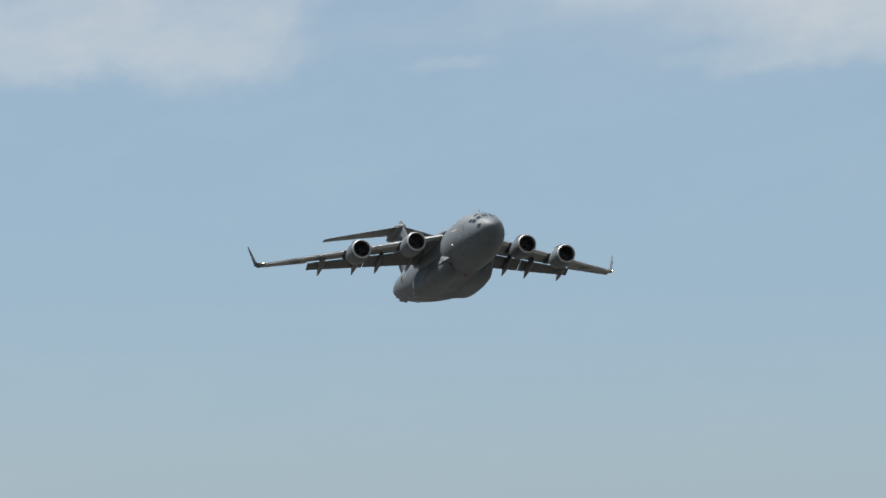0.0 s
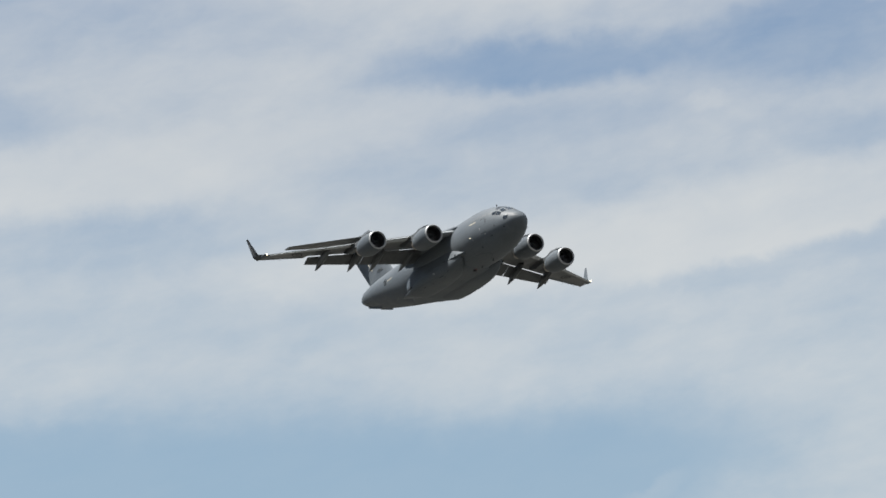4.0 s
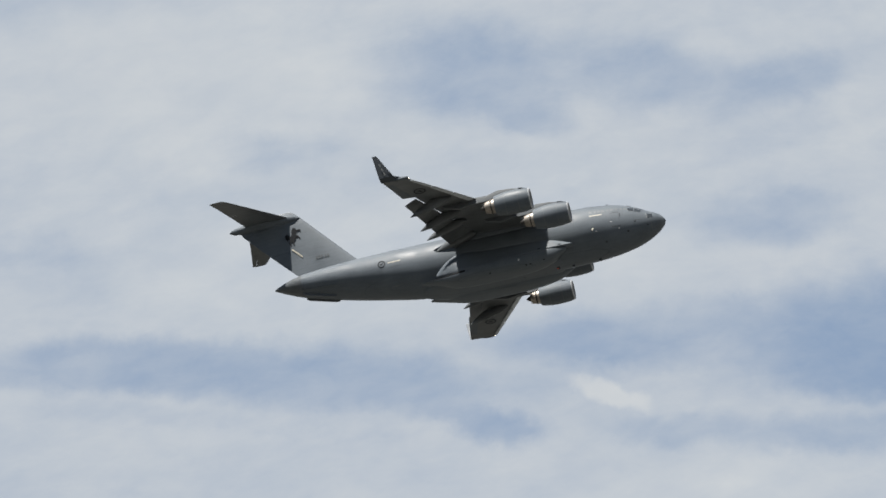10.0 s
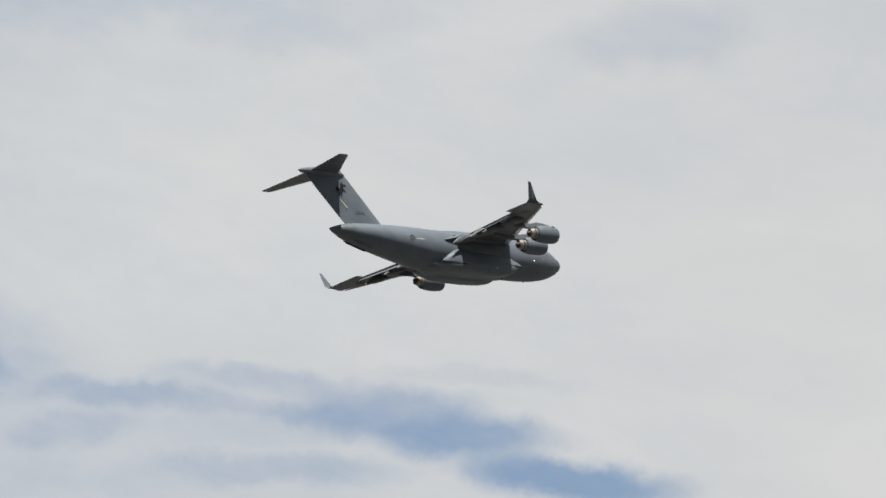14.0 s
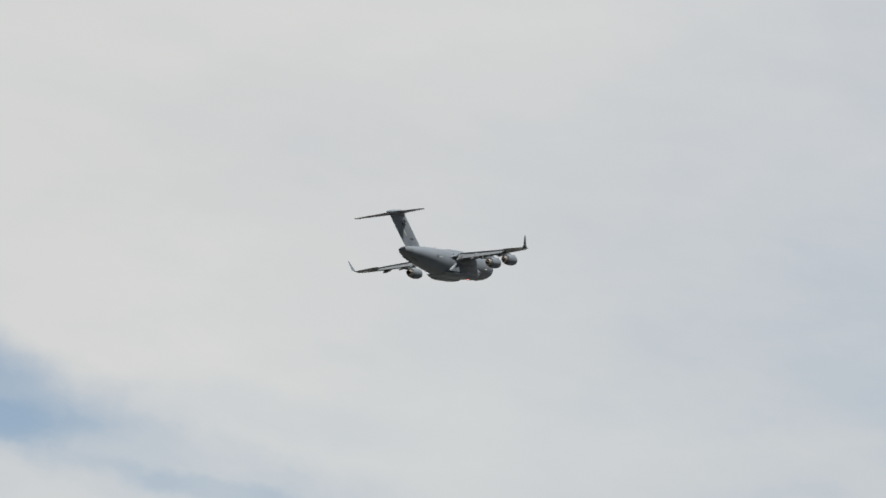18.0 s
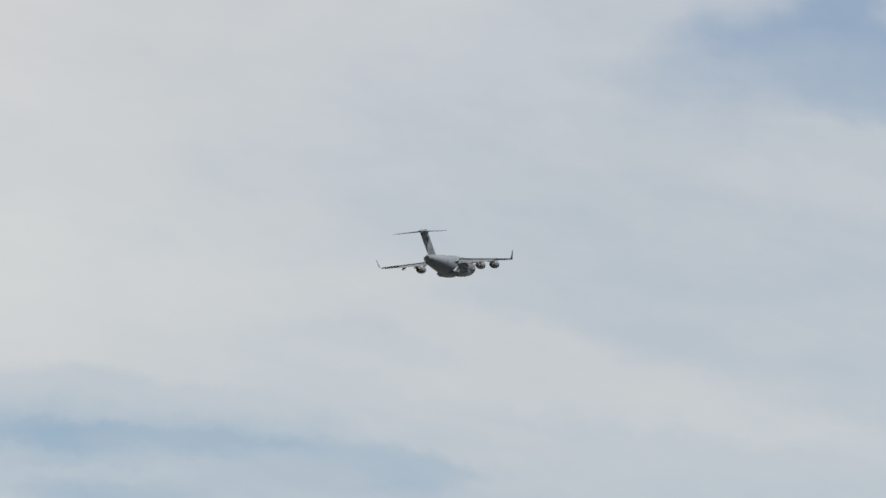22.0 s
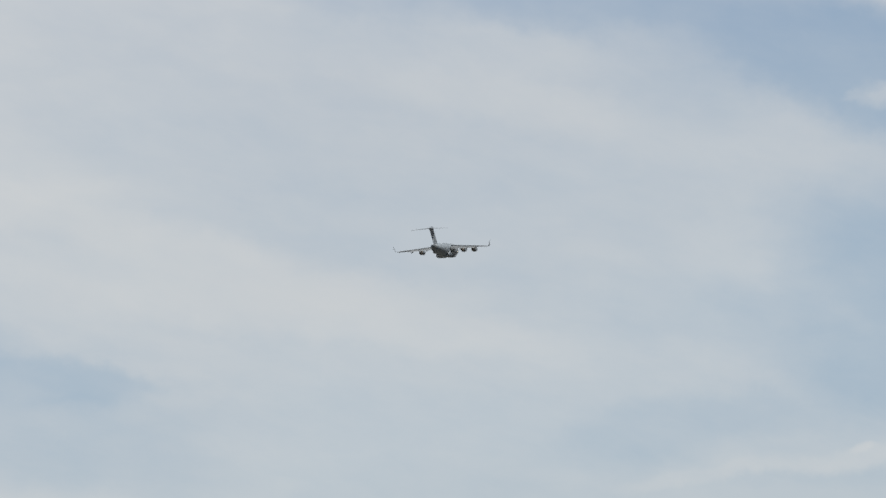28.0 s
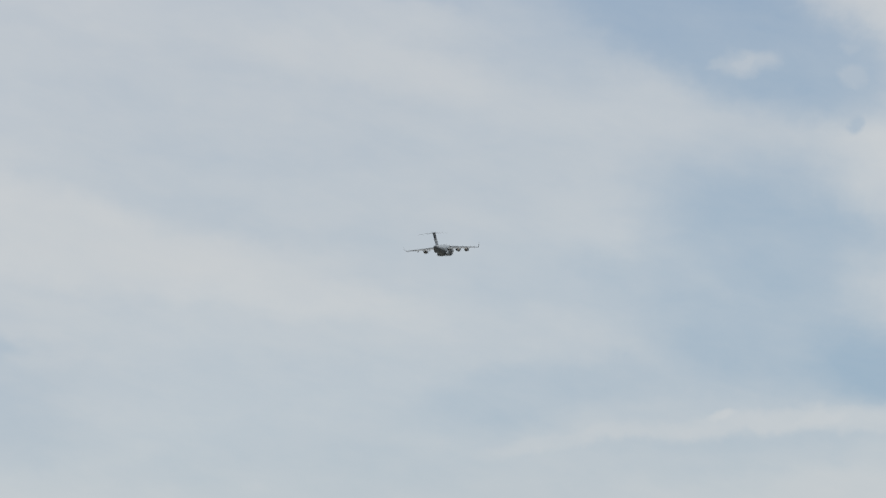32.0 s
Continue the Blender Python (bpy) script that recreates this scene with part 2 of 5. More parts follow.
    patch(139.3, 17.6, 2.0, 0.56, -9, 0.74, 0.85)
    patch(136.5, 17.2, 3.2, 0.78, -5, 0.22, 0.90)
    patch(150.1, 15.4, 4.9, 0.70, -4, 0.16, 0.95)
    patch(144.3, 16.2, 4.8, 0.66, -7, 0.18, 0.95)
    patch(139.6, 16.7, 4.3, 0.52, -4, 0.32, 0.80)
    patch(140.0, 15.9, 1.6, 0.42, -1, 0.62, 0.80)
    patch(136.0, 15.7, 1.8, 0.45, 0, 0.54, 0.80)
    patch(137.1, 15.2, 3.1, 0.38, 2, 0.44, 0.70)
    patch(147.3, 14.6, 0.6, 0.23, -7, 0.74, 0.90)
    patch(149.9, 14.3, 3.5, 0.59, -3, 0.42, 0.70)
    patch(149.6, 14.7, 1.1, 0.31, -9, 0.56, 0.70)
    patch(147.2, 12.1, 10.9, 1.08, -5, 0.90, 1.00)
    patch(137.9, 13.5, 6.3, 1.74, -1, 0.90, 1.00)
    patch(145.9, 11.5, 4.7, 0.42, -11, 0.46, 0.85)
    patch(143.3, 10.8, 3.1, 0.87, -10, 0.42, 0.85)
    patch(149.4, 10.3, 5.8, 0.96, -3, 0.62, 0.70)
    patch(141.9, 9.6, 2.1, 0.52, -0, 0.78, 0.85)
    patch(137.3, 11.9, 3.1, 0.45, -3, 0.62, 0.70)
    patch(138.2, 10.6, 3.3, 0.70, -1, 0.66, 0.60)
    patch(135.8, 9.6, 1.4, 0.70, -1, 0.42, 0.70)
    # before the pass
    patch(142.3, 19.5, 6.9, 2.26, -3, 0.82, 0.90)
    patch(132.0, 19.8, 5.8, 1.39, -2, 0.70, 0.80)
    patch(144.7, 15.5, 3.8, 0.80, -8, 0.24, 0.90)
    patch(139.8, 16.7, 3.9, 0.59, -10, 0.30, 0.90)
    patch(135.3, 17.5, 5.4, 0.63, -4, 0.22, 0.95)
    patch(129.7, 18.1, 4.3, 0.84, -5, 0.28, 0.90)
    patch(131.8, 16.3, 5.2, 1.04, 2, 0.50, 0.80)
    patch(143.6, 16.6, 1.0, 0.38, -8, 0.70, 0.80)
    patch(144.7, 14.0, 2.9, 0.63, 1, 0.40, 0.80)
    patch(140.4, 14.8, 3.0, 0.52, -8, 0.42, 0.70)
    patch(132.0, 15.3, 4.2, 0.45, 2, 0.58, 0.60)
    patch(143.8, 13.0, 5.8, 0.87, -5, 0.80, 0.85)
    patch(134.2, 13.7, 10.1, 1.48, -1, 0.90, 1.00)
    patch(134.1, 12.2, 3.1, 0.45, -4, 0.34, 0.90)
    patch(130.2, 12.4, 3.7, 0.45, -3, 0.22, 0.95)
    patch(142.8, 11.9, 2.5, 0.59, -4, 0.48, 0.80)
    patch(134.1, 22.5, 6.6, 3.66, -3, 0.96, 0.95)
    patch(125.3, 23.1, 8.0, 1.04, -0, 0.82, 0.80)
    patch(125.1, 21.8, 6.2, 0.84, -4, 0.58, 0.90)
    patch(125.3, 21.9, 1.8, 0.42, -1, 0.48, 0.80)
    patch(122.0, 20.6, 4.3, 0.70, -2, 0.55, 0.70)
    patch(131.2, 20.9, 2.2, 0.52, -3, 0.62, 0.70)
    patch(134.6, 20.2, 2.2, 0.45, -2, 0.62, 0.70)
    patch(134.3, 19.3, 4.3, 0.45, -5, 0.66, 0.60)
    patch(135.9, 17.6, 4.2, 0.80, -6, 0.38, 0.95)
    patch(133.1, 16.9, 4.3, 0.59, -2, 0.52, 0.80)
    patch(135.8, 16.0, 3.4, 0.49, -10, 0.46, 0.80)
    patch(124.4, 16.8, 8.5, 0.96, 0, 0.56, 0.80)
    patch(124.2, 16.4, 3.2, 0.45, -2, 0.42, 0.80)
    patch(128.8, 15.9, 4.3, 0.52, 0, 0.54, 0.70)
    patch(133.8, 15.1, 3.7, 0.87, -5, 0.90, 0.95)
    patch(128.2, 15.0, 5.1, 0.52, -4, 0.66, 0.70)
    patch(121.9, 15.0, 3.1, 0.70, -2, 0.72, 0.70)
    patch(121.8, 25.2, 4.6, 1.74, -2, 0.88, 0.90)
    patch(116.2, 26.2, 3.0, 0.78, -2, 0.58, 0.90)
    patch(110.5, 25.7, 5.1, 1.04, 3, 0.74, 0.70)
    patch(110.4, 23.9, 2.7, 0.52, 6, 0.58, 0.70)
    patch(123.6, 22.5, 3.3, 0.63, -3, 0.50, 0.85)
    patch(111.4, 21.4, 1.5, 0.38, -4, 0.46, 0.85)
    patch(108.3, 21.7, 3.7, 0.70, -1, 0.32, 0.95)
    patch(111.3, 20.5, 5.8, 0.70, 2, 0.72, 0.70)
    patch(115.6, 19.5, 7.8, 1.57, -4, 0.74, 0.80)
    patch(124.6, 19.3, 1.5, 0.87, 4, 0.58, 0.80)
    patch(122.4, 17.8, 3.8, 0.70, -3, 0.52, 0.70)
    patch(112.0, 17.5, 3.0, 0.49, 3, 0.48, 0.90)
    patch(109.0, 17.6, 3.4, 0.70, 7, 0.40, 0.90)
    # gaps low in the deck round the pass
    patch(100.9, 27.2, 3.0, 1.31, -0, 0.40, 0.90)
    patch(100.0, 26.3, 1.5, 0.52, 11, 0.44, 0.80)
    patch(97.0, 26.9, 3.3, 0.96, 15, 0.50, 0.80)
    patch(107.5, 27.0, 5.9, 2.26, 2, 0.86, 0.80)
    patch(105.0, 25.7, 2.0, 0.52, -5, 0.56, 0.70)
    patch(94.3, 27.7, 3.1, 1.04, -0, 0.72, 0.70)
    patch(94.9, 24.2, 2.2, 0.78, -0, 0.54, 0.80)
    patch(108.2, 21.6, 3.7, 0.56, -4, 0.44, 0.90)
    patch(104.2, 21.5, 5.9, 0.87, 4, 0.38, 0.95)
    patch(100.8, 20.6, 1.7, 0.42, 13, 0.32, 0.90)
    patch(98.5, 22.0, 3.3, 0.78, 5, 0.36, 0.90)
    patch(96.1, 22.4, 3.1, 0.61, 3, 0.54, 0.80)
    patch(93.2, 21.4, 2.8, 1.04, 2, 0.16, 0.95)
    patch(96.9, 20.3, 2.0, 0.49, 2, 0.46, 0.80)
    patch(106.3, 20.2, 7.4, 0.78, -0, 0.72, 0.85)
    patch(106.0, 20.7, 5.2, 0.35, 3, 0.60, 0.70)
    patch(96.8, 19.4, 5.8, 0.78, 2, 0.76, 0.80)
    patch(88.7, 27.2, 7.4, 2.26, 6, 0.78, 0.80)
    patch(85.1, 28.1, 2.8, 0.70, 1, 0.60, 0.70)
    patch(79.4, 27.8, 3.4, 1.04, 5, 0.56, 0.80)
    patch(94.4, 26.7, 1.7, 0.70, -4, 0.46, 0.85)
    patch(94.5, 25.7, 1.8, 0.42, -9, 0.60, 0.70)
    patch(94.6, 24.1, 1.7, 0.70, -5, 0.46, 0.85)
    patch(89.7, 23.3, 4.9, 0.45, 1, 0.66, 0.70)
    patch(91.1, 22.0, 8.0, 1.71, -2, 0.27, 0.95)
    patch(91.6, 21.0, 3.6, 0.66, -0, 0.22, 0.90)
    patch(87.6, 22.9, 5.2, 0.45, -1, 0.24, 0.80)
    patch(80.8, 22.4, 6.8, 0.63, 6, 0.04, 0.98)
    patch(82.1, 23.0, 2.0, 0.31, 3, 0.20, 0.80)
    patch(86.1, 22.4, 1.5, 0.45, -1, 0.46, 0.80)
    patch(86.5, 21.2, 3.4, 0.70, -6, 0.58, 0.90)
    patch(80.6, 20.8, 6.3, 1.22, 2, 0.88, 0.98)
    patch(85.6, 22.8, 1.6, 0.49, 6, 0.12, 0.90)
    patch(84.2, 22.0, 1.2, 0.31, 11, 0.62, 0.80)
    patch(80.7, 22.0, 0.7, 0.28, 17, 0.52, 0.70)
    patch(84.5, 19.9, 6.9, 1.04, 2, 0.80, 0.90)
    patch(93.6, 20.1, 3.0, 0.52, -2, 0.42, 0.90)
    patch(90.7, 20.4, 1.5, 0.24, -2, 0.34, 0.80)
    patch(72.9, 26.3, 3.1, 1.04, 4, 0.48, 0.85)
    patch(65.5, 25.5, 6.0, 1.04, 2, 0.42, 0.80)
    patch(77.7, 25.5, 3.2, 1.39, 6, 0.76, 0.70)
    patch(65.5, 22.7, 7.1, 2.61, 5, 0.88, 0.90)
    patch(77.4, 22.9, 3.5, 0.70, 2, 0.80, 0.70)
    patch(75.1, 18.8, 8.6, 1.31, 2, 0.92, 1.00)
    patch(71.8, 19.4, 1.7, 0.52, 7, 0.84, 0.90)
    patch(79.5, 21.5, 2.3, 0.59, 7, 0.14, 0.95)
    patch(76.8, 21.0, 2.9, 0.70, 7, 0.24, 0.92)
    patch(76.8, 20.5, 1.2, 0.45, 7, 0.24, 0.85)
    patch(73.4, 20.9, 2.5, 0.63, 8, 0.20, 0.92)
    patch(71.0, 20.2, 2.0, 0.59, 17, 0.17, 0.92)
    patch(68.9, 19.7, 2.0, 0.59, 12, 0.40, 0.85)
    patch(72.2, 21.3, 2.5, 0.35, 3, 0.50, 0.70)
    # gap that trails past the pass
    patch(62.2, 19.1, 7.7, 2.26, 13, 0.46, 0.90)
    patch(67.0, 20.5, 1.5, 0.45, -1, 0.46, 0.80)
    patch(65.3, 20.4, 1.1, 0.45, 25, 0.34, 0.85)
    patch(65.1, 19.4, 1.9, 0.56, 13, 0.18, 0.92)
    patch(62.6, 18.8, 2.6, 0.56, 9, 0.17, 0.92)
    patch(64.6, 19.6, 0.9, 0.35, 5, 0.24, 0.80)
    patch(61.4, 19.9, 2.0, 0.42, 10, 0.34, 0.85)
    patch(59.2, 18.9, 0.9, 0.52, -14, 0.26, 0.80)
    patch(59.6, 19.3, 1.1, 0.35, 23, 0.45, 0.70)
    patch(60.2, 17.9, 1.3, 0.66, 32, 0.26, 0.88)
    patch(58.2, 18.2, 1.3, 0.45, 24, 0.34, 0.85)
    patch(63.1, 18.0, 2.3, 0.45, 3, 0.58, 0.80)
    patch(66.7, 18.2, 1.1, 0.87, 17, 0.76, 0.80)
    patch(62.6, 17.4, 2.2, 0.38, 5, 0.52, 0.80)
    patch(61.5, 26.0, 3.6, 0.87, -2, 0.46, 0.85)
    patch(59.6, 25.8, 0.7, 0.45, -11, 0.32, 0.80)
    patch(65.8, 25.1, 2.7, 0.70, 3, 0.60, 0.70)
    patch(58.5, 25.4, 14.1, 1.57, 2, 0.58, 0.80)
    patch(61.8, 21.5, 7.0, 1.39, 4, 0.88, 0.80)
    patch(54.7, 19.1, 6.1, 1.57, 11, 0.90, 0.90)
    patch(54.5, 17.3, 3.9, 0.38, 5, 0.58, 0.80)
    patch(50.9, 17.0, 2.0, 0.59, 2, 0.26, 0.90)
    patch(55.5, 17.5, 2.2, 0.38, 4, 0.42, 0.85)
    patch(52.0, 17.6, 3.6, 0.38, 5, 0.56, 0.80)
    patch(49.8, 17.0, 2.6, 0.63, 4, 0.36, 0.85)
    patch(48.4, 16.5, 2.4, 0.59, 3, 0.16, 0.90)
    patch(46.5, 15.6, 2.8, 0.56, 10, 0.10, 0.95)
    patch(52.8, 16.7, 3.2, 0.45, 2, 0.72, 0.80)
    patch(52.2, 16.0, 3.6, 0.45, 2, 0.46, 0.80)
    patch(56.4, 16.8, 1.7, 0.52, -6, 0.52, 0.80)
    patch(56.1, 15.8, 2.1, 0.70, 4, 0.72, 0.80)
    patch(48.5, 17.6, 3.0, 0.24, 7, 0.74, 0.60)
    patch(44.5, 23.7, 2.7, 0.87, -0, 0.66, 0.80)
    patch(51.7, 24.1, 3.1, 0.70, -2, 0.70, 0.70)
    # smooth deck of the departure
    patch(38.0, 11.0, 6.1, 1.39, 17, 0.36, 0.95)
    patch(39.0, 11.5, 2.5, 0.63, 13, 0.16, 0.90)
    patch(37.3, 10.4, 3.0, 0.56, 10, 0.18, 0.90)
    patch(39.7, 10.2, 1.7, 0.45, 9, 0.58, 0.80)
    patch(33.0, 18.7, 2.4, 0.87, 3, 0.88, 0.60)
    patch(24.5, 11.5, 1.6, 1.04, 6, 0.72, 0.70)
    patch(30.6, 11.4, 1.3, 0.35, 6, 0.86, 0.60)
    patch(32.9, 9.1, 5.0, 1.04, 10, 0.66, 0.85)
    patch(33.2, 9.0, 3.2, 0.31, 12, 0.48, 0.85)
    patch(33.9, 8.5, 2.0, 0.38, 13, 0.74, 0.80)
    patch(31.9, 10.3, 4.2, 0.70, 11, 0.76, 0.60)
    patch(18.2, 15.1, 2.1, 2.26, 7, 0.66, 0.80)
    patch(20.1, 11.9, 3.7, 1.57, 20, 0.68, 0.80)
    patch(23.9, 9.2, 5.0, 0.70, -5, 0.84, 0.70)
    patch(14.1, 13.7, 3.5, 1.57, -14, 0.42, 0.85)
    patch(12.9, 14.3, 1.3, 1.04, -20, 0.22, 0.90)
    patch(17.3, 14.3, 2.5, 0.70, 7, 0.64, 0.70)
    patch(16.8, 10.4, 5.8, 1.04, 5, 0.66, 0.80)
    patch(17.1, 9.0, 5.7, 0.45, 4, 0.66, 0.70)
    patch(17.9, 7.6, 5.8, 0.63, 5, 0.82, 0.70)
    patch(26.2, 6.7, 7.1, 1.22, 6, 0.46, 0.85)
    patch(26.3, 7.4, 5.6, 0.45, 4, 0.66, 0.70)
    patch(29.1, 6.9, 1.8, 0.35, 7, 0.34, 0.85)
    patch(24.6, 6.3, 6.3, 0.45, 5, 0.22, 0.98)
    patch(12.5, 13.6, 4.3, 0.70, 5, 0.22, 0.95)
    patch(14.1, 12.8, 5.2, 0.63, 7, 0.50, 0.85)
    patch(13.5, 11.1, 3.5, 0.63, 10, 0.74, 0.70)
    patch(17.4, 10.5, 2.8, 1.04, -2, 0.66, 0.70)
    patch(14.6, 8.2, 5.1, 0.42, 5, 0.66, 0.70)
    patch(25.5, 9.3, 3.7, 1.04, 2, 0.82, 0.70)
    patch(11.7, 12.9, 4.8, 1.04, 6, 0.34, 0.90)
    patch(10.0, 11.2, 2.2, 1.04, 27, 0.50, 0.80)
    patch(25.3, 5.7, 6.6, 1.31, 6, 0.36, 0.85)
    patch(26.6, 6.5, 2.9, 0.42, 4, 0.20, 0.95)
    patch(23.0, 5.9, 3.6, 0.45, 9, 0.26, 0.95)
    patch(26.7, 5.5, 2.4, 0.31, 3, 0.34, 0.85)
    patch(26.8, 5.9, 2.4, 0.21, 3, 0.56, 0.70)
    patch(19.5, 5.2, 6.6, 0.52, 1, 0.62, 0.80)
    patch(24.0, 5.8, 4.1, 1.04, 8, 0.52, 0.80)
    patch(24.8, 6.5, 2.4, 0.42, 6, 0.30, 0.95)
    patch(22.1, 6.0, 3.0, 0.35, 7, 0.48, 0.85)
    patch(18.1, 10.2, 4.2, 0.96, -1, 0.66, 0.75)
    patch(18.2, 7.3, 5.0, 0.70, 7, 0.82, 0.70)
    patch(13.0, 10.8, 2.9, 0.70, 11, 0.74, 0.60)
    patch(11.2, 4.5, 2.1, 0.87, -5, 0.46, 0.80)
    patch(9.9, 6.9, 2.2, 1.04, 11, 0.56, 0.80)
    # far end: blue beyond the deck, small wisps
    patch(12.9, 4.2, 14.7, 2.26, 2, 0.53, 0.60)
    patch(6.5, 11.3, 4.7, 1.65, 19, 0.16, 0.90)
    patch(5.9, 7.4, 3.5, 2.61, 25, 0.34, 0.90)
    patch(21.6, 6.1, 1.8, 0.45, 12, 0.44, 0.85)
    patch(21.0, 4.4, 3.7, 0.87, 8, 0.50, 0.80)
    patch(18.5, 10.4, 2.5, 0.70, 7, 0.62, 0.70)
    patch(13.1, 11.1, 2.6, 0.87, 17, 0.74, 0.70)
    patch(18.8, 8.2, 5.5, 0.80, 16, 0.82, 0.85)
    patch(14.3, 6.6, 3.3, 0.52, 10, 0.76, 0.70)
    patch(5.7, 5.5, 4.6, 1.57, 16, 0.36, 0.90)
    patch(3.6, 4.9, 2.1, 0.96, 21, 0.22, 0.85)
    patch(5.3, 7.6, 2.5, 0.70, 7, 0.36, 0.80)
    patch(8.2, 6.9, 2.1, 0.45, 7, 0.48, 0.70)
    patch(6.0, 11.1, 4.3, 1.39, 19, 0.30, 0.85)
    patch(6.1, 10.8, 0.7, 0.35, -3, 0.50, 0.90)
    patch(6.1, 10.8, 0.2, 0.16, -4, 0.58, 0.80)
    patch(6.6, 10.8, 0.3, 0.17, -13, 0.46, 0.70)
    patch(4.2, 11.0, 0.3, 0.21, -4, 0.42, 0.80)
    patch(4.2, 10.4, 0.4, 0.28, 10, 0.46, 0.80)
    patch(4.2, 9.5, 0.3, 0.24, -4, 0.36, 0.70)
    patch(10.3, 4.7, 2.4, 0.77, -8, 0.44, 0.70)
    patch(8.6, 4.9, 2.5, 0.52, -3, 0.46, 0.70)
    patch(8.7, 5.1, 1.0, 0.45, 7, 0.46, 0.70)
    patch(6.8, 3.7, 4.5, 0.28, 1, 0.48, 0.80)
    patch(9.7, 3.8, 2.5, 0.23, -7, 0.66, 0.90)
    patch(5.8, 4.0, 4.5, 0.35, -0, 0.70, 0.95)
    patch(6.8, 4.2, 0.4, 0.16, -7, 0.80, 0.80)
    patch(4.9, 4.0, 0.6, 0.16, -4, 0.76, 0.70)
    patch(6.7, 3.4, 3.8, 0.52, 1, 0.50, 0.70)
    patch(15.5, 3.5, 3.3, 0.45, 0, 0.58, 0.60)
    # a lone wisp under the pass
    patch(98.4, 21.0, 0.9, 0.30, 25, 0.98, 1.00)
    patch(98.2, 21.4, 0.3, 0.19, 43, 0.66, 0.80)
    # the streaks rise towards the middle of the flight and sink after it; past it the deck is smoother
    mid = g.math("ADD", az, -95.0)
    away = g.math("SQRT", g.math("MULTIPLY_ADD", mid, mid, 60.0))
    slant = g.add("ShaderNodeCombineXYZ")
    g.link(az, slant.inputs[0])
    g.link(g.math("MULTIPLY_ADD", away, 0.19, el), slant.inputs[1])
    slant = slant.outputs[0]
    rough = g.math("MULTIPLY", g.ramp(az, 25.0, 75.0, 0.42, 1.0), g.math("MULTIPLY", g.ramp(total, 0.0, 0.35, 0.2, 1.0), g.ramp(total, 0.6, 0.95, 1.0, 0.45)))
    streak = g.noise(g.mapping(slant, scale=(0.12, 0.42, 1)), 1.0, 4.5, 0.52, 0.5)
    puff = g.noise(g.mapping(slant, scale=(0.40, 0.85, 1)), 1.0, 6.0, 0.56, 0.2)
    fray = g.noise(g.mapping(slant, scale=(1.1, 2.2, 1)), 1.0, 5.0, 0.62, 0.3)
    uneven = g.math("MULTIPLY_ADD", streak, 0.36, -0.18)
    uneven = g.math("ADD", uneven, g.math("MULTIPLY_ADD", puff, 0.50, -0.25))
    uneven = g.math("ADD", uneven, g.math("MULTIPLY_ADD", fray, 0.28, -0.14))
    thick = g.ramp(g.math("MULTIPLY_ADD", uneven, rough, total), 0.0, 1.0, smooth=False)
    tone = g.noise(g.mapping(here, scale=(0.07, 0.16, 1)), 1.0, 4.0, 0.5)
    grey = g.mix(g.ramp(az, 35.0, 85.0), (0.370, 0.373, 0.371), (0.355, 0.371, 0.383))
    white = g.mix(g.ramp(tone, 0.3, 0.7), grey, g.mix(g.ramp(az, 35.0, 85.0), (0.402, 0.402, 0.392), (0.388, 0.400, 0.402)))
    haze = g.mix(thick, blue, white)
    g.link(haze, back.inputs[0])


sky()


# ---- materials ----
def material(name):
    m = bpy.data.materials.new(name)
    m.use_nodes = True
    g = Nodes(m.node_tree)
    out = g.add("ShaderNodeOutputMaterial")
    b = g.add("ShaderNodeBsdfPrincipled")
    g.link(b.outputs[0], out.inputs[0])
    where = g.add("ShaderNodeTexCoord").outputs["Object"]
    return m, g, b, where


